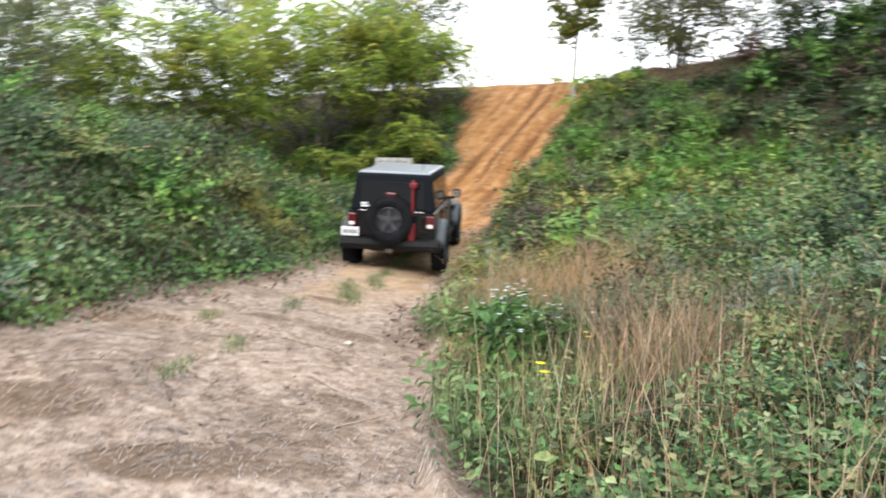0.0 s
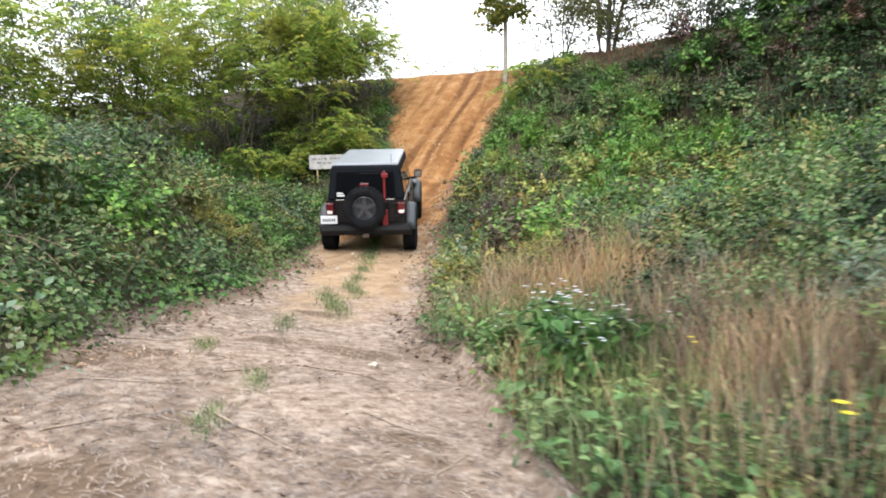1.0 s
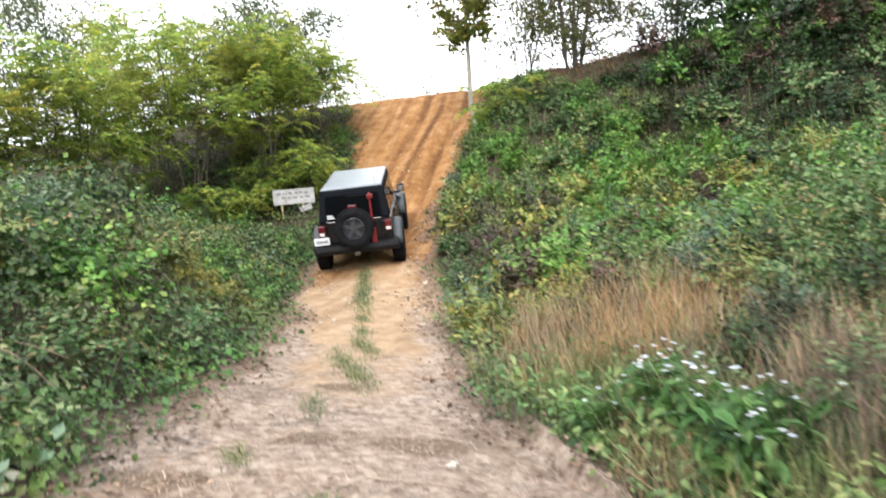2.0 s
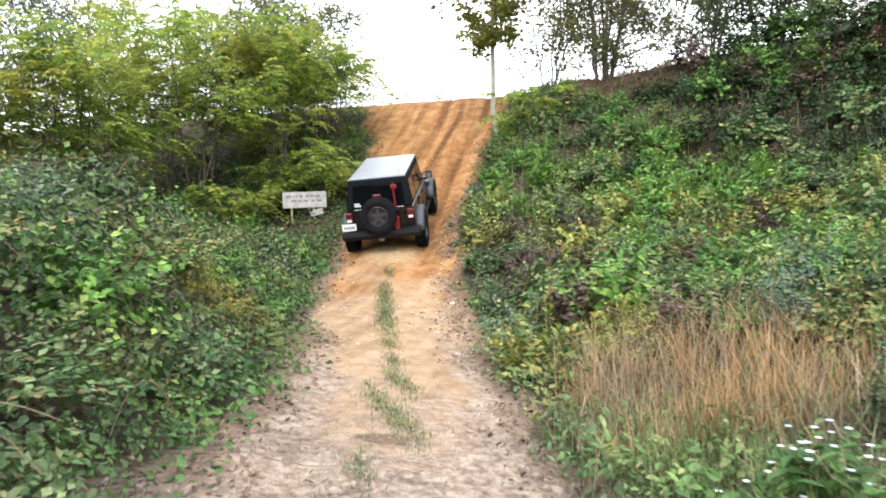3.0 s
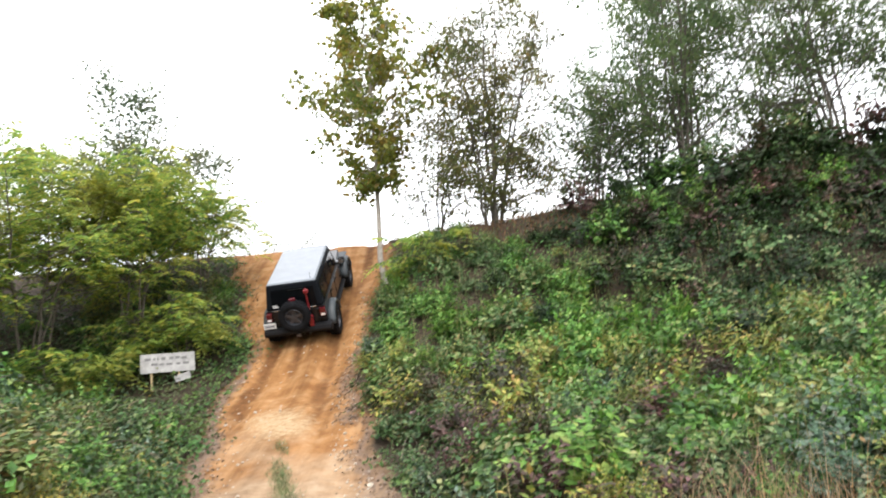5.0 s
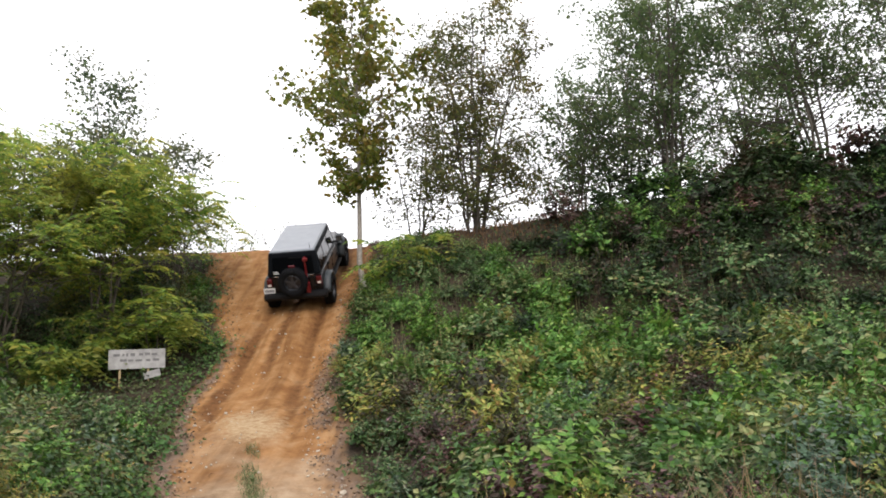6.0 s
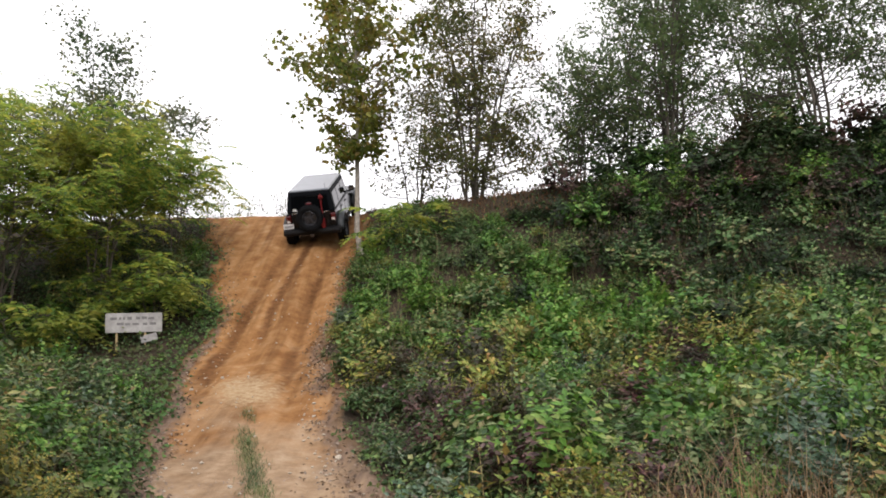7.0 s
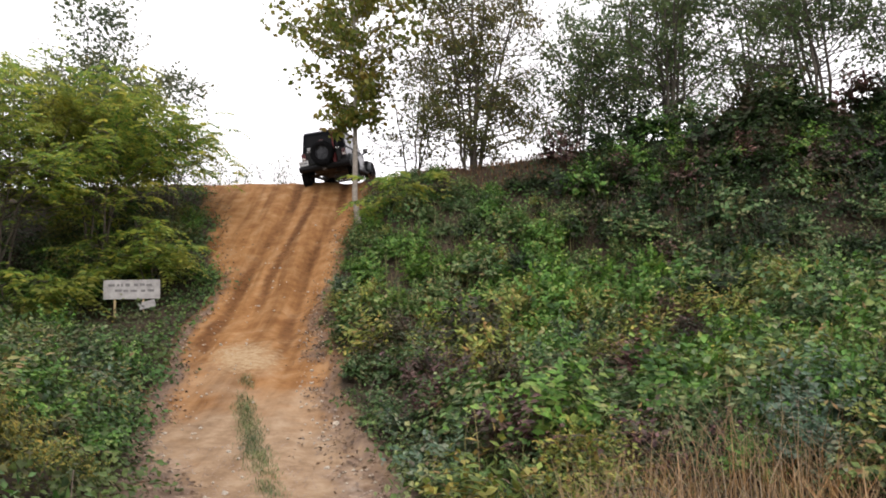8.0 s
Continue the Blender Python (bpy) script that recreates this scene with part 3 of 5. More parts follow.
def bush_mesh(seed, mat, leaf, ratio, shoots, per):
    """Arching shoots out of one root, about 0.75 m long, with two rows of leaves along the outer part of each."""
    r = np.random.default_rng(seed)
    u = r.uniform(-0.08, 1.0, shoots)
    az = r.uniform(0, 2 * math.pi, shoots)
    d = np.stack([np.cos(az) * np.sqrt(1 - u * u), np.sin(az) * np.sqrt(1 - u * u), u], 1)
    lumps = unit(r.normal(0, 1, (14, 3)) + (0, 0, 0.4))
    reach = 0.78 * (0.52 + 0.5 * step(0.72, 0.97, np.max(d @ lumps.T, 1))) * r.uniform(0.82, 1.1, shoots)
    reach = np.where(r.random(shoots) < 0.12, reach * r.uniform(1.15, 1.5, shoots), reach)
    side = unit(np.cross(d, r.normal(0, 0.35, (shoots, 3)) + (0, 0, 1.0)))
    V, F, o = [], [], 0
    for k in range(per):
        t = 0.34 + 0.66 * (k + r.random(shoots)) / per
        base = d * (reach * t)[:, None] + np.stack([0 * t, 0 * t, -0.22 * reach * t * t * (1.1 - u)], 1) + r.normal(0, 0.018, (shoots, 3))
        sgn = (1 if k % 2 else -1) * np.ones((shoots, 1))
        way = unit(side * sgn + d * 0.55 + r.normal(0, 0.28, (shoots, 3)) - np.array((0, 0, 0.22)))
        up = unit(d * 0.75 + r.normal(0, 0.3, (shoots, 3)) + (0, 0, 0.62))
        L = leaf * (1.25 - 0.5 * t) * r.uniform(0.7, 1.3, shoots)
        v, f = leaf_arrays(base, way, up, L, L * ratio * r.uniform(0.8, 1.2, shoots), False)
        V.append(v), F.append(f + o)
        o += len(v)
    ob = link_mesh("bush", np.concatenate(V), np.concatenate(F), mat)
    me = ob.data
    bpy.data.objects.remove(ob)
    return me


def bushes():
    kinds = {"shade": (M_BUSHES["shade"], 0.6), "bramble": (M_BUSHES["bramble"], 0.62), "creeper": (M_BUSHES["creeper"], 0.75), "olive": (M_OLIVE, 0.45), "bluish": (M_BLUISH, 0.55), "gold": (M_GOLD, 0.5), "purple": (M_PURPLE, 0.6), "thicket": (M_BUSHES["thicket"], 0.6)}
    words = {"shade": "shrub with shade put into its leaf colour", "bramble": "dark green bramble bush", "creeper": "bright green leafy bush", "olive": "olive-green weedy bush", "bluish": "grey-green bramble bush with pale leaves", "gold": "small bush with yellow leaves", "purple": "bush with reddish brown leaves", "thicket": "tangled dull green bush"}
    store = {}
    twig_meshes = []
    for k in range(3):
        r = np.random.default_rng(k)
        paths = []
        for _ in range(9):
            d = unit(r.normal(0, 1, 3) + np.array((0, 0, 0.9)))
            q = np.linspace(0, 1, 5)
            pts = np.outer(q, d) * r.uniform(0.55, 0.9) + np.outer(q * q, (0, 0, -0.12)) + np.array((0, 0, -0.1))
            pts[1:] += np.cumsum(r.normal(0, 0.025, (4, 3)), 0)
            paths.append((pts, 0.007 * (1 - 0.75 * q)))
        v, f = tubes(paths, 3)
        ob = link_mesh("twigs", v, f, M_REED, None, True)
        twig_meshes.append(ob.data)
        bpy.data.objects.remove(ob)
    def mesh(kind, near, k):
        key = (kind, near, k)
        if key not in store:
            mat, ratio = kinds[kind]
            store[key] = bush_mesh(hash_of(key), mat, 0.082 if near else 0.12, ratio, 100 if near else 56, 13)
        return store[key]
    def hash_of(key):
        return sum(ord(c) for c in key[0]) * 31 + key[1] * 7 + key[2]
    plan = []
    def put(x, y, z, size, kind, near, where):
        plan.append((math.hypot(x + 1.0, y - 6.0), x, y, z, size, kind, near, where))
    def plant(x, y, z, size, kind, near, where):
        ob = new("bush")
        leaves, twigs = new("foliage", mesh(kind, near, int(rng.integers(0, 3)))), new("branchwork", twig_meshes[int(rng.integers(0, 3))])
        leaves.parent = twigs.parent = ob
        ob.matrix_basis = pose(x, y, z, rng.normal(0, 8), rng.normal(0, 8), rng.uniform(0, 360)) @ Matrix.Diagonal((size, size, size * rng.uniform(0.75, 1.15), 1))
        tagged(ob, words[kind] + " " + where, "bush", "bushes " + where)
    done = np.zeros((0, 3))
    def free(x, y, size, close):
        return not len(done) or bool(np.all((x - done[:, 0]) ** 2 + (y - done[:, 1]) ** 2 > (close * (size + done[:, 2])) ** 2))
    n = 9000
    X, Y = rng.uniform(0.2, 18, n), rng.uniform(1.2, 30, n)
    G, D, MID, P1, P2, WEEDS, DRYNESS, Z = growth(X, Y), to_ridge(X, Y), middle(Y), wave(X, Y, 2.4, 71), wave(X, Y, 1.2, 72), weedy(X, Y), dry_patch(X, Y), height(X, Y)
    for x, y, g, d, mid, p1, p2, weed, dry, z in zip(X, Y, G, D, MID, P1, P2, WEEDS, DRYNESS, Z):
        if len(done) >= 680:
            break
        size = rng.uniform(0.5, 1.25) * (0.62 if y < 8 else 1.0) * (0.62 if y > 20.5 and x < 8 else 1.0)
        if x < mid or g < 0.12 + 0.42 * size or d < (0.3 if x > 9.0 else 1.4) or dry > 0.25 or (y < 6 and x > 6.5) or not free(x, y, size, 0.31):
            continue
        if weed > 0.3 and (g < 1.8 or rng.random() < 0.5):
            continue
        # below the ridge trees their shade is painted in by dark kinds
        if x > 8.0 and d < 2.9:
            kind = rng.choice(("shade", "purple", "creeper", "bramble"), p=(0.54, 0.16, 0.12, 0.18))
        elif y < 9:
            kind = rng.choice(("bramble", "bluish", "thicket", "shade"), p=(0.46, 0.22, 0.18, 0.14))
        # the slope below gets that painted shade too, from the same kind
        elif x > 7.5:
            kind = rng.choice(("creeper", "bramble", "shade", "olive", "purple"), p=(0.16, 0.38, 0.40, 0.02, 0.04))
        elif d < 7.0 and x > 2.8:
            kind = rng.choice(("creeper", "bramble", "olive", "shade", "purple"), p=(0.68, 0.20, 0.08, 0.02, 0.02) if p1 > 0.42 else (0.26, 0.48, 0.10, 0.10, 0.06))
        elif p2 > 0.5:
            kind = rng.choice(("olive", "gold", "creeper", "purple"), p=(0.52, 0.04, 0.33, 0.11))
        else:
            kind = rng.choice(("bramble", "bluish", "olive", "creeper", "purple"), p=(0.36, 0.14, 0.24, 0.16, 0.10))
        done = np.vstack([done, (x, y, size)])
        put(x, y, z + (0.24 if y > 12 else 0.14) * size, size, str(kind), bool(y < 11 and x < 6), "on the bank")
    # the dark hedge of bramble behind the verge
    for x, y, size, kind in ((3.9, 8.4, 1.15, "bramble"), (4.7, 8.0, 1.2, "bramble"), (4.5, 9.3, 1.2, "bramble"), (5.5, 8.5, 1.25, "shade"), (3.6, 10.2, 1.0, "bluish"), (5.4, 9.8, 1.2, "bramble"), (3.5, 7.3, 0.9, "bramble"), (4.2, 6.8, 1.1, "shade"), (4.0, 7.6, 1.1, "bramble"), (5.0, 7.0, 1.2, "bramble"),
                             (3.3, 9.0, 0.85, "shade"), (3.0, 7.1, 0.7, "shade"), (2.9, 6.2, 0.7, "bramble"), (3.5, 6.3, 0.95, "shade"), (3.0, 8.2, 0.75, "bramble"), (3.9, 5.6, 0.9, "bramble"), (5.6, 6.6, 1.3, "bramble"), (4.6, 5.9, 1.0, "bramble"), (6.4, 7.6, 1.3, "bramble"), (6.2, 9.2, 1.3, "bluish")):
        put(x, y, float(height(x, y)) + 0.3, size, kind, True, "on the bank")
    # reddish brambles with green between them below the rim
    for k in range(16):
        x = 8.6 + 0.42 * k
        y = float(np.interp(x, [p[0] for p in RIDGE], [p[1] for p in RIDGE])) - rng.uniform(1.6, 3.2)
        put(x, y, float(height(x, y)) + 0.45, rng.uniform(0.7, 1.1), ("purple", "shade", "purple", "creeper")[k % 4], False, "on the bank")
    # shrubs along the rim under the ridge trees, mostly with the trees' shade in their leaf colour
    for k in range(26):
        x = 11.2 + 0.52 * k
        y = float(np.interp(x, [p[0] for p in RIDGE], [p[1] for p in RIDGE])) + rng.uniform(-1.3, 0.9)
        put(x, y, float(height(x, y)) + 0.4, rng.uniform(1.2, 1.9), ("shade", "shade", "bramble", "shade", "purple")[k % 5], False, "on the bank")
    # bramble clumps at the near end of the verge
    for x, y, size, kind in ((1.55, 3.3, 0.6, "bramble"), (2.2, 2.9, 0.75, "bluish"), (2.7, 3.8, 0.75, "bramble"), (2.0, 4.2, 0.5, "thicket"), (3.1, 4.6, 0.8, "bluish"), (1.25, 2.55, 0.55, "bramble"), (3.3, 3.1, 0.9, "bramble"), (2.5, 5.2, 0.6, "bluish"), (3.6, 5.5, 0.8, "bramble"), (1.8, 2.2, 0.6, "bluish")):
        put(x, y, float(height(x, y)) + 0.28, size, kind, True, "on the bank")
    for x, y, size in ((1.5, 14.2, 0.62), (2.1, 14.7, 0.66), (1.8, 15.3, 0.62), (2.6, 14.3, 0.55)):
        put(x, y, float(height(x, y)) + 0.45, size, "purple", False, "on the bank")
    # dark leaf colour stands for the shade in the hollow under the sumacs
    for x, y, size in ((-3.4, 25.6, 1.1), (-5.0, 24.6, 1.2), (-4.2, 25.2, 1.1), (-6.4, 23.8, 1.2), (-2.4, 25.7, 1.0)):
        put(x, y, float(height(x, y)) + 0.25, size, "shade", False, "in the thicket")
    done = np.zeros((0, 3))
    n = 5000
    X, Y = rng.uniform(-9.0, 1.2, n), rng.uniform(3.0, 29, n)
    for x, y, g, mid, p1, top in zip(X, Y, growth(X, Y), middle(Y), wave(X, Y, 2.0, 73), left_canopy(X, Y)):
        if len(done) >= 230:
            break
        size = rng.uniform(0.5, 1.3) * (0.7 if y > 20 else 1.0)
        if x > mid or g < 0.15 + 0.36 * size or not free(x, y, size, 0.33) or (abs(x + 1.7) < 1.4 and 20.0 < y < 24):
            continue
        kind = str(rng.choice(("thicket", "bramble", "bluish", "olive", "creeper", "shade", "purple"), p=(0.30, 0.12, 0.03, 0.24, 0.29, 0.02, 0.0) if y > 14.5 else (0.22, 0.34, 0.18, 0.05, 0.12, 0.07, 0.02) if p1 > 0.45 else (0.36, 0.12, 0.06, 0.24, 0.10, 0.06, 0.06)))
        done = np.vstack([done, (x, y, size)])
        put(x, y, top - 0.34 * size, size, kind, bool(y < 12), "in the thicket")
    for x, y, size in ((-2.95, 12.4, 0.55), (-3.2, 11.8, 0.4), (-2.6, 13.2, 0.35)):
        put(x, y, float(left_canopy(x, y)) - 0.05, size, "gold", True, "in the thicket")
    plan.sort()
    for row in plan[:300]:
        plant(*row[1:])
    far = {}
    for _, x, y, z, size, kind, near, where in plan[300:]:
        far.setdefault((kind, where), []).append((x, y, z, size))
    for (kind, where), rows in far.items():
        V, F, o = [], [], 0
        for x, y, z, size in rows:
            me = mesh(kind, False, int(rng.integers(0, 3)))
            co = np.empty(len(me.vertices) * 3, np.float32)
            me.vertices.foreach_get("co", co)
            m = np.array(pose(x, y, z, rng.normal(0, 8), rng.normal(0, 8), rng.uniform(0, 360)))[:3]
            V.append(co.reshape(-1, 3) * (size, size, size * rng.uniform(0.75, 1.15)) @ m[:, :3].T + m[:, 3])
            F.append(np.arange(o, o + len(V[-1])).reshape(-1, 4))
            o += len(V[-1])
        tagged(link_mesh("undergrowth", np.concatenate(V), np.concatenate(F), kinds[kind][0]), words[kind] + ", one of many " + where, "undergrowth", kind="stuff")


bushes()

# ---------------------------------------------------------------- trees
def grow(stems, tall, spread, twigs, seed, rise=0.35, crook=0.12, start=0.3, low=1.0):
    """Stem and twig paths of a tree: (list of (points, radii), twig points)."""
    r = np.random.default_rng(seed)
    paths, tips = [], []
    for k in range(stems):
        az = r.uniform(0, 2 * math.pi)
        out = r.uniform(0.15, 1.0) * spread * (0.7 if stems > 1 else 0.08)
        h = tall * r.uniform(0.8, 1.0)
        n = 12
        t = np.linspace(0, 1, n)
        pts = np.stack([np.cos(az) * out * t ** 1.3, np.sin(az) * out * t ** 1.3, h * t], 1)
        pts[1:, :2] += np.cumsum(r.normal(0, crook * tall * 0.05, (n - 1, 2)), 0)
        if stems > 1:
            pts[:, :2] += (np.cos(az) * r.uniform(0.1, 0.4), np.sin(az) * r.uniform(0.1, 0.4))
        r0 = 0.0085 * tall * (1.0 if stems == 1 else 0.68)
        paths.append((pts, r0 * (1 - 0.85 * t) + 0.004))
        for j in range(twigs // stems):
            f = start + (0.98 - start) * (j + r.random()) / (twigs // stems)
            root = np.array([np.interp(f, t, pts[:, c]) for c in range(3)])
            a2 = r.uniform(0, 2 * math.pi)
            reach = spread * (1.05 - 0.62 * (f - start) / (1 - start)) * r.uniform(0.3, 1.0) * (low + (1 - low) * min(1, (f - start) / 0.26))
            m = 6
            q = np.linspace(0, 1, m)
            limb = root + np.stack([np.cos(a2) * reach * q, np.sin(a2) * reach * q, reach * (rise * q + 0.25 * rise * q * q)], 1)
            limb[1:] += np.cumsum(r.normal(0, 0.05 * reach, (m - 1, 3)), 0)
            paths.append((limb, (0.35 * r0 * (1 - f) + 0.008) * (1 - 0.8 * q) + 0.002))
            tips.append(limb[2:])
            for _ in range(3):
                g0 = limb[r.integers(2, m - 1)]
                d = unit(r.normal(0, 1, 3) + np.array((np.cos(a2), np.sin(a2), 0.4))) * reach * r.uniform(0.2, 0.45)
                side = g0 + np.outer(np.linspace(0, 1, 4), d)
                paths.append((side, np.linspace(0.006, 0.002, 4)))
                tips.append(side[1:])
    return paths, np.concatenate(tips)


def tree(name, place, stems, tall, spread, twigs, leaves, size, bark, mat, label, seed, group="", start=0.3, rise=0.35, ratio=0.7, puff=0.2, per=5, droop=0.3, oval=False, low=1.0):
    x, y = place
    ob = new(name)
    ob.matrix_basis = pose(x, y, float(height(x, y)) - 0.08)
    paths, tips = grow(stems, tall, spread, twigs, seed, rise, start=start, low=low)
    v, f = tubes(paths)
    link_mesh("trunk", v, f, bark, ob, True)
    k = rng.integers(0, len(tips), leaves // per)
    p = tips[k] + rng.normal(0, puff * 0.5, (len(k), 3))
    sprays("crown", p, np.tile((0, 0, 1.0), (len(p), 1)), mat, per, puff, size, ratio, oval, ob, droop, 0.9)
    return tagged(ob, label, "tree", group)


def frond_crown(tips, count, parent, mat, long=0.55):
    """Drooping pinnate leaves: two rows of leaflets along each bent stalk."""
    root = tips[rng.integers(0, len(tips), count)] + rng.normal(0, 0.12, (count, 3))
    out = root[:, :2] - tips[:, :2].mean(0)
    az = np.arctan2(out[:, 1], out[:, 0]) + rng.normal(0, 0.9, count)
    way = np.stack([np.cos(az), np.sin(az), np.zeros(count)], 1)
    side = np.stack([-np.sin(az), np.cos(az), np.zeros(count)], 1)
    L = long * rng.uniform(0.6, 1.25, count)
    rise, fall = rng.uniform(0.0, 0.5, count), rng.uniform(0.45, 0.95, count)
    V, F, o = [], [], 0
    for q in np.linspace(0.15, 1.0, 9):
        p = root + way * (L * q)[:, None] + np.array((0, 0, 1.0)) * (L * (rise * q - fall * q * q))[:, None]
        for sgn in (-1, 1):
            d = unit(side * sgn + way * 0.45 + np.array((0, 0, -0.35)) + rng.normal(0, 0.15, (count, 3)))
            up = unit(np.array((0, 0, 1.0)) + rng.normal(0, 0.3, (count, 3)))
            size = 0.30 * L * (1.1 - 0.5 * q) * rng.uniform(0.8, 1.2, count)
            v, f = leaf_arrays(p, d, up, size * 0.92, size * 0.46, False)
            V.append(v), F.append(f + o)
            o += len(v)
    return link_mesh("crown", np.concatenate(V), np.concatenate(F), mat, parent)


def sumac(place, stems, tall, spread, count, seed, name="sumac_tree", start=0.38, twigs=110, long=0.6):
    x, y = place
    ob = new(name)
    ob.matrix_basis = pose(x, y, float(height(x, y)) - 0.08)
    paths, tips = grow(stems, tall, spread, twigs, seed, 0.18, 0.16, start)
    v, f = tubes(paths)
    link_mesh("trunk", v, f, M_BARK, ob, True)
    frond_crown(tips, count, ob, M_SUMAC, long)
    return ob


def trees():
    # by the climb
    tree("slender_tree", (4.5, 25.5), 1, 11.0, 3.5, 92, 6600, 0.165, M_PALEBARK, M_YELLOWTREE, "slender pale-barked tree with sparse yellowing leaves above the climb", 1, low=0.35, start=0.31, per=9, puff=0.15, ratio=0.85, droop=0.5)
    tree("shrub_tree", (7.45, 23.9), 8, 7.6, 3.3, 200, 19000, 0.115, M_GREYBARK, M_OLIVETREE, "many-stemmed tree with thin olive-brown leaves on the ridge", 2, start=0.07, puff=0.16, rise=0.2, per=8, ratio=0.55)
    tree("thin_tree", (6.7, 26.4), 4, 4.6, 2.0, 60, 3600, 0.12, M_GREYBARK, M_OLIVETREE, "thin half-bare young tree on the ridge", 3, start=0.06, puff=0.16, rise=0.25, per=7, ratio=0.55)
    for i, (x, y, h, w, n, k) in enumerate(((12.7, 21.2, 8.2, 4.2, 15000, 9), (16.0, 18.5, 8.8, 4.4, 14000, 5), (19.8, 16.3, 8.4, 4.4, 13000, 4), (10.4, 23.0, 4.2, 2.0, 4600, 6), (24.5, 15.5, 8.5, 4.2, 13000, 5), (14.5, 25.5, 8.5, 3.6, 8000, 5), (19.5, 23.5, 9.0, 3.8, 8000, 5))):
        tree("ridge_tree", (x, y), k, h, w, 150, n, 0.13, M_GREYBARK, M_WOODTREE, "many-stemmed green tree standing along the ridge", 10 + i, "trees along the ridge", start=0.14, puff=0.17, per=8, ratio=0.55)
    # left of the climb
    for i, (x, y, h, w, n) in enumerate(((-2.4, 26.2, 5.4, 3.0, 1080), (-4.9, 25.4, 6.4, 3.4, 1200), (-7.6, 23.6, 6.4, 3.3, 1200), (-0.5, 28.4, 3.6, 2.0, 520), (-10.4, 22.0, 6.2, 3.3, 1100), (-6.0, 27.5, 7.0, 3.3, 1000))):
        tagged(sumac((x, y), 5, h, w, n, 30 + i), "bright yellow-green sumac tree with drooping leaves", "tree", "sumac trees beside the climb")
    for i, (x, y, h) in enumerate(((-1.3, 24.6, 1.8), (-2.2, 24.9, 1.5), (-0.8, 24.7, 1.3), (-3.0, 24.4, 1.3), (-3.9, 23.8, 1.4), (-1.9, 25.6, 1.9), (5.0, 22.6, 0.8), (4.5, 23.3, 0.8))):
        tagged(sumac((x, y), 3, h, 1.0, 46 if x < 0 else 24, 60 + i, "sumac_sapling", 0.3, 14, 0.85), "young green sumac sapling on the bank", "sapling", "sumac saplings")
    for i, (x, y, h, w, n) in enumerate(((-2.6, 30.0, 5.8, 3.3, 17000), (-13.5, 24.0, 9.0, 3.8, 16000), (-11.6, 18.5, 7.5, 3.6, 16000), (-15.5, 19.0, 9.0, 4.0, 15000), (-9.5, 29.5, 9.0, 3.6, 12000), (-12.5, 14.0, 6.5, 3.4, 14000))):
        tree("back_tree", (x, y), 3, h, w, 110, n, 0.12, M_GREYBARK, M_GREYTREE, "grey-green tree behind the thicket", 40 + i, "trees behind the thicket", start=0.2, puff=0.2, per=7)
    for i, (x, y, h) in enumerate(((3.0, 43.0, 4.0), (4.4, 43.5, 3.8), (5.8, 42.5, 4.1), (1.4, 44.0, 3.9), (7.0, 44.0, 4.0))):
        tree("bare_shrub", (x, y), 6, h, 1.2, 48, 500, 0.1, M_GREYBARK, M_GREYTREE, "thin half-bare shrub beyond the crest", 80 + i, "shrubs beyond the crest", start=0.2)


trees()

# ---------------------------------------------------------------- dry grass and weeds
def spots(box, count, keep):
    x, y = rng.uniform(box[0], box[1], count), rng.uniform(box[2], box[3], count)
    k = rng.random(count) < keep(x, y)
    return np.stack([x[k], y[k], height(x[k], y[k]) - 0.02], 1)


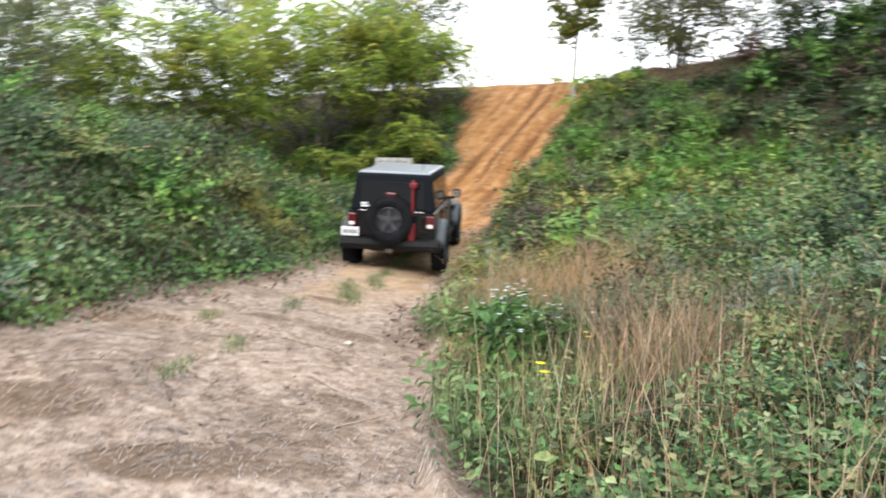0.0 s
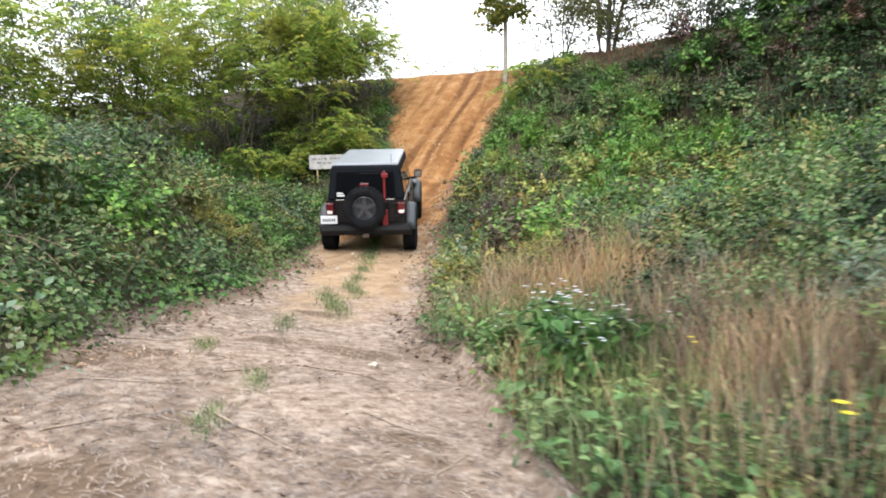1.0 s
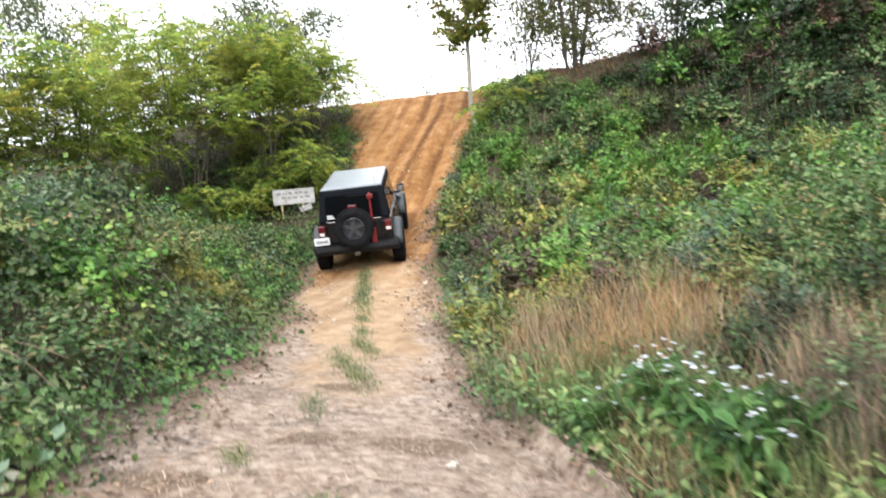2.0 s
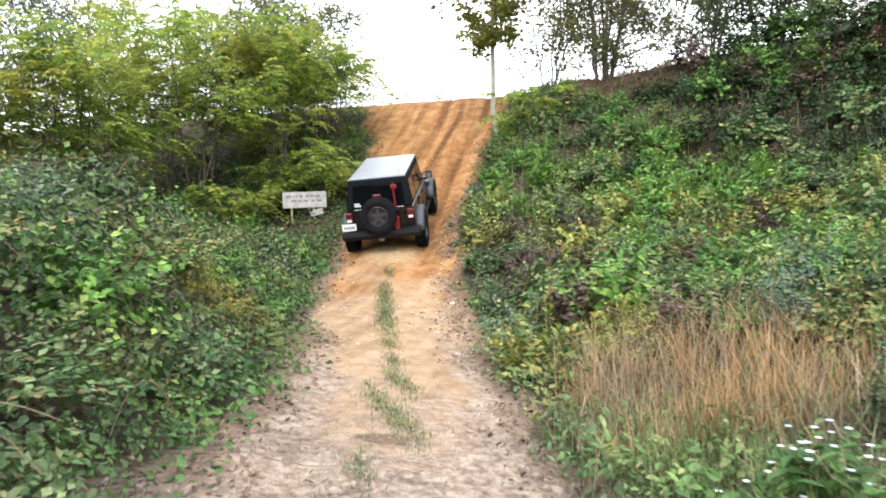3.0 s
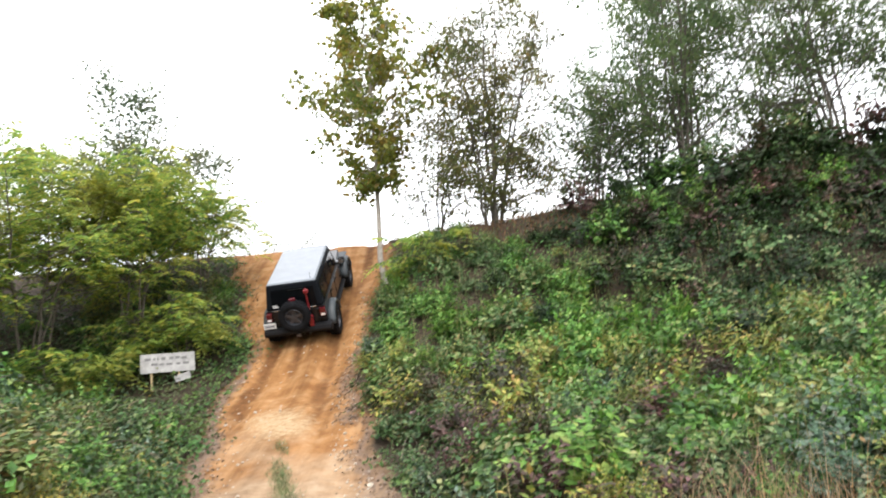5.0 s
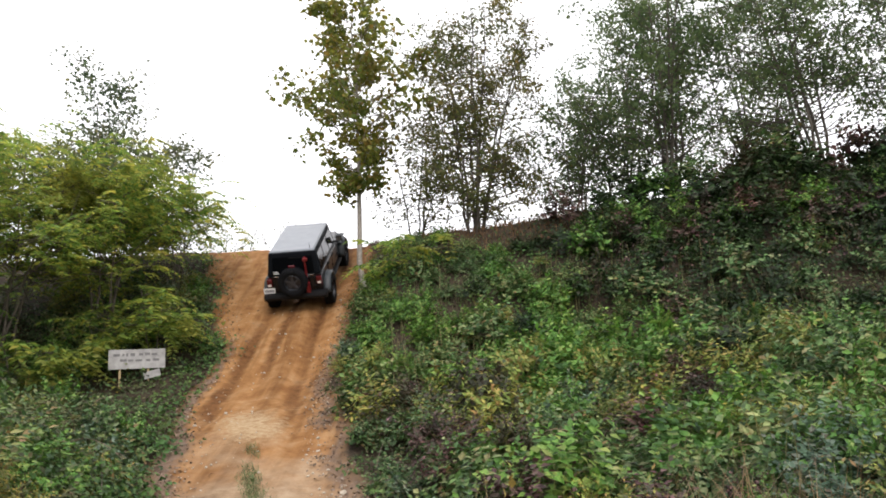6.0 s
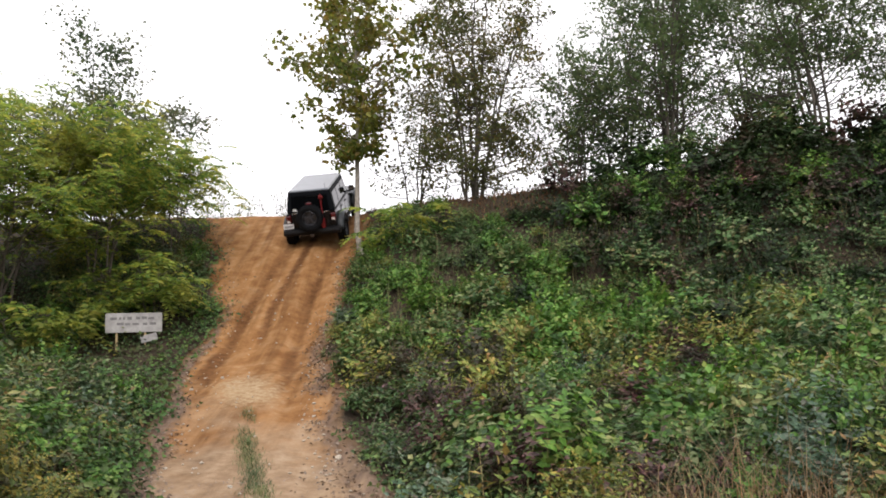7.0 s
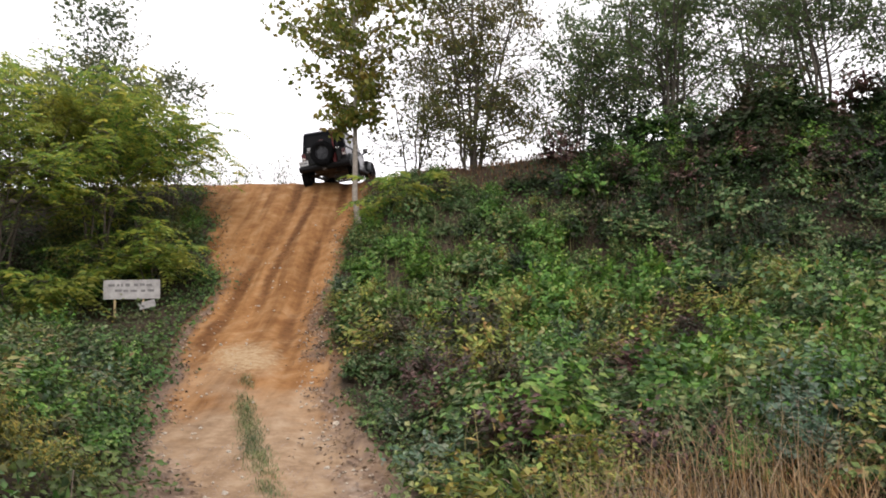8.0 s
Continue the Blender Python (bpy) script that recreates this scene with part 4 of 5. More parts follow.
def weeds():
    dry = lambda x, y: np.clip(dry_patch(x, y) * 1.3 - 0.2, 0, 1) * (0.12 + 0.88 * step(0.38, 0.58, wave(x, y, 0.55, 51)))
    tagged(blades("dry_grass", spots((0.2, 5.0, 6.5, 13), 27000, dry), 0.78, 0.0032, M_DRY, 0.8), "clump of tall tan dry grass", "grass", kind="stuff")
    tagged(blades("dry_grass_base", spots((0.2, 5.0, 6.5, 13), 24000, dry), 0.46, 0.005, M_RUSTBASE, 1.2), "rust-brown bent grass at the foot of the clump", "grass", kind="stuff")
    verge = lambda x, y: weedy(x, y) * step(-0.1, 0.3, growth(x, y)) * (0.3 + 0.7 * wave(x, y, 0.4, 52))
    tagged(blades("verge_grass", spots((-0.3, 4, 3.2, 9.5), 16000, lambda x, y: verge(x, y) * (1 - 0.7 * step(0.8, 1.4, x))), 0.42, 0.005, M_GRASS, 0.7), "rough green grass on the verge", "grass", kind="stuff")
    tagged(blades("verge_straw", spots((-0.3, 3.4, 3.2, 12), 15000, lambda x, y: verge(x, y) * step(0.35, 0.6, wave(x, y, 0.7, 59))), 0.5, 0.0035, M_DRY, 0.8), "sparse tan dry grass among the verge herbs", "grass", kind="stuff")
    brown = lambda x, y: verge(x, y) * step(0.6, 1.6, x) * step(8, 6.5, y)
    tagged(blades("dead_stalks", spots((0.2, 4.2, 2.5, 8.8), 34000, lambda x, y: brown(x, y) * step(0.3, 0.6, wave(x, y, 0.55, 58))), 0.62, 0.003, M_REED, 0.6), "thin dead brown weed stalks", "weeds", kind="stuff")
    near = lambda x, y: step(0, 0.4, growth(x, y)) * step(4.5, 3.5, y) * (x > 0) * 0.6
    tagged(blades("tangle_grass", spots((0.2, 4, 1.2, 5), 3600, near), 0.85, 0.0026, M_DRY, 0.6), "long pale grass in the bramble", "grass", kind="stuff")
    rim = lambda x, y: step(1.7, 0.9, to_ridge(x, y)) * (x > right_edge(y) + 0.2) * (x < 10.4) * step(1.2, 0.2, y - np.interp(x, [p[0] for p in RIDGE], [p[1] for p in RIDGE]))
    tagged(blades("ridge_grass", spots((5, 24, 13, 31), 60000, rim), 0.2, 0.010, M_RUST, 0.8), "low rust-brown dead grass along the ridge", "grass", kind="stuff")
    bank = lambda x, y: step(8.5, 10, y) * (x > right_edge(y)) * step(0.3, 0.8, growth(x, y)) * step(2.0, 3.0, to_ridge(x, y)) * step(0.4, 0.7, wave(x, y, 1.0, 55)) * (1 - step(0.1, 0.4, dry_patch(x, y)))
    p = spots((0.5, 15, 8, 28), 9000, bank)
    tagged(blades("bank_weeds", p, 0.85, 0.006, M_OLIVEGRASS, 0.45), "tall olive weeds standing out of the bushes", "weeds", kind="stuff")
    herb = lambda x, y: weedy(x, y) * step(-0.15, 0.1, growth(x, y)) * step(1.3, 0.5, growth(x, y))
    p = spots((-0.6, 3, 3.2, 16), 4200, lambda x, y: np.maximum(herb(x, y), 0.5 * step(-0.15, 0.1, growth(x, y)) * step(0.8, 0.3, growth(x, y)) * (x > middle(y))))
    p[:, 2] += rng.uniform(0.05, 0.3, len(p))
    tagged(sprays("verge_herbs", p, np.tile((0, 0, 1.0), (len(p), 1)), M_HERB, 6, 0.08, 0.085, 0.5, True), "soft green herbs along the edge of the track", "weeds", kind="stuff")


def canes():
    """Arching bramble canes that stand out of the leaves."""
    paths, tips, ways = [], [], []
    for box, n, surf in (((0.4, 8, 1.2, 18), 170, right_canopy), ((-8, -1.6, 4.5, 20), 190, left_canopy)):
        for _ in range(n):
            x, y = rng.uniform(box[0], box[1]), rng.uniform(box[2], box[3])
            if growth(x, y) < 0.25 or (x > 0 and dry_patch(x, y) > 0.4):
                continue
            az, reach, up = rng.uniform(0, 2 * math.pi), rng.uniform(0.5, 1.4), rng.uniform(0.15, 0.5)
            q = np.linspace(0, 1, 9)
            z0 = float(surf(x, y)) - 0.15
            pts = np.stack([x + math.cos(az) * reach * q, y + math.sin(az) * reach * q, z0 + up * 4 * q * (1 - q) * 0.9], 1)
            if min(float(growth(a, b)) for a, b, _ in pts) < 0.0:
                continue
            paths.append((pts, 0.006 * (1 - 0.6 * q) + 0.0015))
            tips.append(pts[2:])
    v, f = tubes(paths, 4)
    tagged(link_mesh("bramble_canes", v, f, M_REED, None, True), "thin arching brown bramble canes", "bramble", kind="stuff")
    p = np.concatenate(tips)
    tagged(sprays("cane_leaves", p, np.tile((0, 0, 1.0), (len(p), 1)), M_BRAMBLE_SHADED, 5, 0.05, 0.075, 0.65, True), "green leaves on the arching canes", "bramble", kind="stuff")


def flower_heads(centres, radius, mat, parent, name="flower"):
    n, k = len(centres), 9
    base = np.repeat(centres, k, 0)
    a = np.tile(np.arange(k) * 2 * math.pi / k, n)
    way = np.stack([np.cos(a), np.sin(a), np.full(n * k, 0.15)], 1)
    up = np.tile((0, 0, 1.0), (n * k, 1))
    L = np.full(n * k, radius)
    v, f = leaf_arrays(base, unit(way), up, L, L * 0.5, False)
    return link_mesh(name, v, f, mat, parent)


def aster(place, tall, heads, seed):
    r = np.random.default_rng(seed)
    x, y = place
    ob = new("aster_plant")
    ob.matrix_basis = pose(x, y, float(height(x, y)) - 0.02)
    paths, tops, stem_pts = [], [], []
    for k in range(9):
        az, out, h = r.uniform(0, 6.28), r.uniform(0.05, 0.28), tall * r.uniform(0.65, 1.05)
        q = np.linspace(0, 1, 6)
        pts = np.stack([math.cos(az) * out * q, math.sin(az) * out * q, h * q], 1)
        paths.append((pts, 0.005 * (1 - 0.6 * q)))
        stem_pts.append(pts[1:5])
        for _ in range(max(1, heads // 7)):
            e = pts[-1] + r.normal(0, 0.07, 3)
            paths.append((np.linspace(pts[4], e, 3), (0.002, 0.0015, 0.001)))
            tops.append(e)
    v, f = tubes(paths, 4)
    link_mesh("stalk", v, f, M_GRASSSTEM, ob, True)
    p = np.repeat(np.concatenate(stem_pts), 2, 0)
    sprays("leaves", p, np.tile((0, 0, 1.0), (len(p), 1)), M_GREEN_SHADED, 4, 0.06, 0.14, 0.38, True, ob, 0.4)
    tagged(flower_heads(np.array(tops), 0.027, M_PETAL, ob, "flowers"), kind="stuff")
    return tagged(ob, "leafy green aster with small white flowers", "flower", "asters on the verge")


def yellow_flower(place, z):
    x, y = place
    ob = new("yellow_flower")
    z0 = float(height(x, y))
    ob.matrix_basis = pose(x, y, z0)
    q = np.linspace(0, 1, 5)
    v, f = tubes([(np.stack([0.03 * q, 0.02 * q, (z - z0) * q], 1), 0.004 - 0.002 * q)], 5)
    link_mesh("stem", v, f, M_GRASSSTEM, ob, True)
    flower_heads(np.array([(0.03, 0.02, z - z0), (0.045, 0.01, z - z0 - 0.03)]), 0.026, M_YELLOW, ob, "petals")
    tagged(ob.children[-1], kind="stuff")
    return tagged(ob, "single bright yellow flower among the brambles", "flower")


def small_stuff():
    for i, (x, y, h, n) in enumerate(((0.42, 5.5, 0.8, 20), (0.55, 6.3, 0.65, 12), (0.75, 6.9, 0.6, 14), (0.3, 6.9, 0.5, 10), (0.9, 5.7, 0.55, 10))):
        aster((x, y), h, n, 90 + i)
    yellow_flower((0.33, 2.62), 0.98)
    yellow_flower((0.95, 4.8), 0.8)
    # tufts on the crown of the track
    tufts = []
    for i, (x, y, w) in enumerate(((-1.75, 8.4, 0.16), (-1.29, 9.96, 0.22), (-1.07, 11.4, 0.2), (-1.91, 5.07, 0.14), (-1.74, 5.96, 0.12), (-1.22, 9.5, 0.25), (-1.4, 10.5, 0.22), (-1.0, 10.9, 0.2), (-0.95, 12.2, 0.16),
                                  (-0.85, 13.3, 0.2), (-0.78, 14.0, 0.22), (-0.72, 14.6, 0.22), (-0.65, 15.2, 0.2), (-0.55, 15.9, 0.22), (-0.48, 16.5, 0.2), (-0.38, 17.0, 0.18), (-0.2, 17.8, 0.15), (-2.3, 7.0, 0.12))):
        n = int((460 if 14.3 < y < 16.8 else 260) * w / 0.2)
        p = np.stack([x + rng.normal(0, w * 0.38, n), y + rng.normal(0, w * 1.2, n), np.zeros(n)], 1)
        p[:, 2] = height(p[:, 0], p[:, 1]) - 0.01
        tufts.append(p)
    tagged(blades("track_grass", np.concatenate(tufts), 0.07, 0.0038, M_GRASS, 1.2), "short sparse grass down the middle of the track", "grass", kind="stuff")
    # straw and chips
    n = 62000
    x, y = rng.uniform(-4.2, 0.6, n), rng.uniform(1.0, 15, n)
    k = (growth(x, y) < 0.15) & (rng.random(n) < 0.15 + 0.85 * step(12, 5, y)) & (rng.random(n) < 0.25 + wave(x, y, 0.8, 61))
    x, y = x[k], y[k]
    az = rng.normal(0.3, 0.9, len(x))
    L = rng.uniform(0.02, 0.12, len(x)) * rng.choice((0.7, 1.0, 1.6), len(x), p=(0.5, 0.4, 0.1))
    d = np.stack([np.cos(az), np.sin(az), np.zeros(len(x))], 1)
    a = np.stack([x, y, np.zeros(len(x))], 1) - d * L[:, None] / 2
    b = a + d * L[:, None]
    a[:, 2], b[:, 2] = height(a[:, 0], a[:, 1]) + 0.006, height(b[:, 0], b[:, 1]) + rng.uniform(0.004, 0.03, len(x))
    side = np.stack([-np.sin(az), np.cos(az), np.zeros(len(x))], 1) * rng.uniform(0.0015, 0.006, len(x))[:, None]
    lift = np.array((0, 0, 0.005))
    v = np.stack([a - side, a + side, b + side, b - side, (a + b) / 2 + lift + side * 0.2, (a + b) / 2 + lift - side * 0.2], 1).reshape(-1, 3)
    f = (np.arange(len(x))[:, None, None] * 6 + np.array([(0, 1, 4, 5), (5, 4, 2, 3)])[None]).reshape(-1, 4)
    tagged(link_mesh("straw_litter", v, f, M_STRAW), "scattered grey-brown straw and chips on the track", "litter", kind="stuff")
    p = spots((-4.6, 0.7, 1.0, 10), 3600, lambda x, y: (growth(x, y) < 0.1) * step(10, 5, y) * (0.15 + 0.85 * step(0.45, 0.65, wave(x, y, 0.8, 62))))
    p[:, 2] += 0.03
    tagged(sprays("bark_chips", p, np.tile((0, 0, 1.0), (len(p), 1)), M_REED, 2, 0.04, 0.075, 0.3, False, None, 0.0, 0.25), "dark brown bark chips and leaf scraps on the track", "litter", kind="stuff")
    # dead leaves along both edges of the track
    p = spots((-4, 6, 6, 31), 90000, lambda x, y: np.exp(-((growth(x, y) + 0.15) / 0.28) ** 2) * 0.45)
    p[:, 2] += 0.035
    tagged(sprays("dead_leaves", p, np.tile((0, 0, 1.0), (len(p), 1)), M_REED, 2, 0.05, 0.06, 0.6, False, None, 0.0, 0.4), "fallen brown leaves along the track's edges", "litter", kind="stuff")
    # fallen sticks
    for x0, y0, x1, y1, r0 in ((-2.68, 4.67, -2.15, 5.18, 0.012), (-1.94, 5.26, -1.39, 4.68, 0.016), (-1.43, 6.5, -0.78, 6.22, 0.016), (-2.0, 6.1, -1.35, 6.6, 0.012), (-1.0, 5.4, -0.55, 5.1, 0.013), (-2.9, 5.6, -2.3, 5.75, 0.012), (-1.6, 3.6, -1.1, 3.9, 0.01), (-0.7, 4.3, -0.35, 4.9, 0.011), (-3.0, 7.0, -2.4, 7.2, 0.012), (-2.4, 8.6, -1.9, 8.5, 0.01)):
        q = np.linspace(0, 1, 8)
        r0 *= 0.75
        px, py = x0 + (x1 - x0) * q + rng.normal(0, 0.006, 8), y0 + (y1 - y0) * q + rng.normal(0, 0.006, 8)
        v, f = tubes([(np.stack([px, py, height(px, py) + r0 * 0.8], 1), r0 * (1 - 0.6 * q))], 6)
        tagged(link_mesh("stick", v, f, M_STICK, None, True), "thin dead brown stick lying on the track", "stick", "sticks on the track")
    # stones
    def stone(x, y, size, mat, label):
        bm = bmesh.new()
        bmesh.ops.create_icosphere(bm, subdivisions=2, radius=size)
        for w in bm.verts:
            w.co *= 0.75 + 0.5 * noise.noise(w.co * (1.3 / size) + Vector((x, y, 0)))
            w.co.z *= 0.6
        me = bpy.data.meshes.new("stone")
        bm.to_mesh(me)
        bm.free()
        me.materials.append(mat)
        ob = new("stone", me)
        ob.matrix_basis = pose(x, y, float(height(x, y)) + size * 0.2, 0, 0, rng.uniform(0, 360))
        tagged(ob, label, "stone", "stones on the track")
    stone(0.6, 15.55, 0.075, M_PALESTONE, "pale stone at the edge of the track")
    stone(-0.88, 6.78, 0.055, M_STONE, "pale stone beside a hollow in the track")
    n = 420
    y = rng.uniform(12.5, 26, n)
    x = np.where(rng.random(n) < 0.55, right_edge(y) - rng.uniform(0.0, 0.6, n), np.where(rng.random(n) < 0.5, left_edge(y) + rng.uniform(0, 0.7, n), middle(y) + rng.normal(-0.2, 0.5, n)))
    size = rng.uniform(0.008, 0.03, n)[:, None]
    mid = np.stack([x, y, height(x, y) + size[:, 0] * 0.3], 1)
    corners = np.array([(1, 0, 0), (0, 1, 0), (-1, 0, 0), (0, -1, 0), (0, 0, 0.7), (0, 0, -0.7)])
    v = (mid[:, None] + (corners[None] * rng.uniform(0.6, 1.3, (n, 6, 1))) * size[:, None]).reshape(-1, 3)
    f = (np.arange(n)[:, None, None] * 6 + np.array([(0, 1, 4), (1, 2, 4), (2, 3, 4), (3, 0, 4), (1, 0, 5), (2, 1, 5), (3, 2, 5), (0, 3, 5)])[None]).reshape(-1, 3)
    tagged(link_mesh("gravel", v, f, M_PALESTONE), "small pale gravel along the track", "gravel", kind="stuff")
    for k in range(46):
        y = rng.uniform(12.5, 27)
        e = rng.random() < 0.6
        x = float(right_edge(y)) - rng.uniform(0.1, 0.6) if e else float(middle(y)) + rng.normal(-0.2, 0.5)
        stone(x, y, rng.uniform(0.02, 0.05), M_STONE, "small tan stone lying on the clay")


weeds()
canes()
small_stuff()

# ---------------------------------------------------------------- building parts
def part(name, bm, mat, parent, label="", smooth=False):
    me = bpy.data.meshes.new(name)
    bmesh.ops.recalc_face_normals(bm, faces=bm.faces)
    for f in bm.faces:
        f.smooth = smooth
    bm.to_mesh(me)
    bm.free()
    me.materials.append(mat)
    ob = new(name, me)
    ob.parent = parent
    return tagged(ob, label) if label else ob


def box(x0, x1, y0, y1, z0, z1, bevel=0.015, bm=None, turn=None):
    bm = bm or bmesh.new()
    m = Matrix.LocRotScale(((x0 + x1) / 2, (y0 + y1) / 2, (z0 + z1) / 2), turn, (x1 - x0, y1 - y0, z1 - z0))
    vs = bmesh.ops.create_cube(bm, size=1.0, matrix=m)["verts"]
    if bevel:
        es = list({e for w in vs for e in w.link_edges})
        bmesh.ops.bevel(bm, geom=es, offset=bevel, segments=2, affect="EDGES", profile=0.5)
    return bm


def slab(poly, x0, x1, bevel=0.0, bm=None):
    """A side outline of (y, z) points drawn out from x0 to x1."""
    bm = bm or bmesh.new()
    a = [bm.verts.new((x0, y, z)) for y, z in poly]
    b = [bm.verts.new((x1, y, z)) for y, z in poly]
    n = len(poly)
    fs = [bm.faces.new(a), bm.faces.new(b[::-1])] + [bm.faces.new((a[i], b[i], b[(i + 1) % n], a[(i + 1) % n])) for i in range(n)]
    if bevel:
        bmesh.ops.bevel(bm, geom=list({e for f in fs[:2] for e in f.edges}), offset=bevel, segments=2, affect="EDGES", profile=0.5)
    return bm


def frustum(low, high, bevel=0.03):
    """A solid between two level rectangles (x half-width, y0, y1, z)."""
    bm = bmesh.new()
    ring = lambda w, y0, y1, z: [bm.verts.new(p) for p in ((-w, y0, z), (w, y0, z), (w, y1, z), (-w, y1, z))]
    a, b = ring(*low), ring(*high)
    bm.faces.new(a[::-1]), bm.faces.new(b)
    for i in range(4):
        bm.faces.new((a[i], a[(i + 1) % 4], b[(i + 1) % 4], b[i]))
    bmesh.ops.bevel(bm, geom=list(bm.edges), offset=bevel, segments=3, affect="EDGES", profile=0.5)
    return bm


def quad_plate(corners, thick, bm=None):
    """A thin plate from four corners, thickened along its normal."""
    bm = bm or bmesh.new()
    c = [Vector(p) for p in corners]
    nrm = (c[1] - c[0]).cross(c[3] - c[0]).normalized() * thick
    a = [bm.verts.new(p) for p in c]
    b = [bm.verts.new(p + nrm) for p in c]
    bm.faces.new(a[::-1]), bm.faces.new(b)
    for i in range(4):
        bm.faces.new((a[i], a[(i + 1) % 4], b[(i + 1) % 4], b[i]))
    return bm


def turned(profile, segs=36, bm=None):
    """A profile of (radius, x) turned round the x axis."""
    bm = bm or bmesh.new()
    rings = [[bm.verts.new((x, r * math.cos(2 * math.pi * k / segs), r * math.sin(2 * math.pi * k / segs))) for k in range(segs)] for r, x in profile]
    for a, b in zip(rings, rings[1:]):
        for k in range(segs):
            bm.faces.new((a[k], a[(k + 1) % segs], b[(k + 1) % segs], b[k]))
    return bm


M_PAINT = plain("black_paint", (0.006, 0.0065, 0.008), 0.3, 0, 0.3, 5, 0, 0.1, 0.3)
M_TOP = plain("textured_black_top", (0.006, 0.0075, 0.010), 0.7, 0, 0.3, 30, 0.2, 0, 0.08)
# base colour lightened to carry the sky's reflection on the roof
M_ROOF_SHEEN = plain("sky_sheen_roof", (0.19, 0.21, 0.235), 0.3, 0, 0.1, 4, 0.03)
M_FLARE = plain("faded_grey_plastic", (0.042, 0.05, 0.056), 0.55, 0, 0.2, 8)
M_BLACK = plain("black_plastic", (0.008, 0.008, 0.009), 0.65, 0, 0.3, 9, 0, 0, 0.2)
M_RUBBER = plain("dusty_rubber", (0.010, 0.0105, 0.012), 0.9, 0, 0.5, 7, 0.3, 0, 0.08)
M_RIM = plain("dark_alloy", (0.05, 0.053, 0.062), 0.4, 0.3, 0.2, 9)
M_RED = plain("red_steel", (0.17, 0.008, 0.012), 0.45, 0, 0.2, 9)
M_LENS = plain("red_lens", (0.085, 0.005, 0.009), 0.2, 0, 0.1, 9, 0, 0.5)
M_CLEAR = plain("white_lens", (0.75, 0.70, 0.68), 0.2, 0, 0.05, 9)
M_GLASS = plain("tinted_glass", (0.003, 0.0035, 0.0045), 0.06, 0, 0.1, 3, 0, 0.0, 0.1)
M_PLATE = plain("white_plate", (0.72, 0.73, 0.74), 0.4, 0, 0.06, 20)
M_INK = plain("dark_ink", (0.05, 0.06, 0.09), 0.6, 0, 0.1, 20)
M_STEEL = plain("rusty_steel", (0.10, 0.075, 0.06), 0.6, 0.5, 0.4, 12)
M_CHROME = plain("bright_metal", (0.55, 0.55, 0.56), 0.25, 0.9, 0.1, 9)
M_SEAT = plain("dark_cloth", (0.03, 0.03, 0.033), 0.9, 0, 0.3, 20)


def wheel(name, parent, x, y, z, flip):
    w = new(name)
    w.parent = parent
    w.matrix_basis = pose(x, y, z)
    sg = -1 if flip else 1
    tyre = turned([(0.225, -0.10), (0.28, -0.132), (0.34, -0.137), (0.385, -0.118), (0.396, -0.07), (0.396, 0.07), (0.385, 0.118), (0.34, 0.137), (0.28, 0.132), (0.225, 0.10), (0.225, -0.10)])
    for k in range(26):
        for side in (-1, 0, 1):
            a = 2 * math.pi * (k + (0.5 if side == 0 else 0.0)) / 26
            m = Matrix.Rotation(a, 4, "X") @ Matrix.LocRotScale((side * 0.085, 0, 0.398), None, (0.06, 0.055, 0.022))
            bmesh.ops.create_cube(tyre, size=1.0, matrix=m)
    part("tyre", tyre, M_RUBBER, w, "dusty black off-road tyre")
    rim = turned([(0.228, 0.10 * sg), (0.215, 0.11 * sg), (0.205, 0.06 * sg), (0.20, -0.09 * sg)])
    turned([(0.20, 0.02 * sg), (0.0001, 0.02 * sg)], 36, rim)
    turned([(0.075, 0.02 * sg), (0.07, 0.075 * sg), (0.0001, 0.08 * sg)], 24, rim)
    for k in range(5):
        m = Matrix.Rotation(2 * math.pi * k / 5, 4, "X") @ Matrix.LocRotScale((0.055 * sg, 0, 0.135), None, (0.035, 0.075, 0.15))
        bmesh.ops.create_cube(rim, size=1.0, matrix=m)
    part("rim", rim, M_RIM, w, "dark five-spoke alloy rim")
    return w


WHEELBASE, RADIUS = 2.947, 0.40


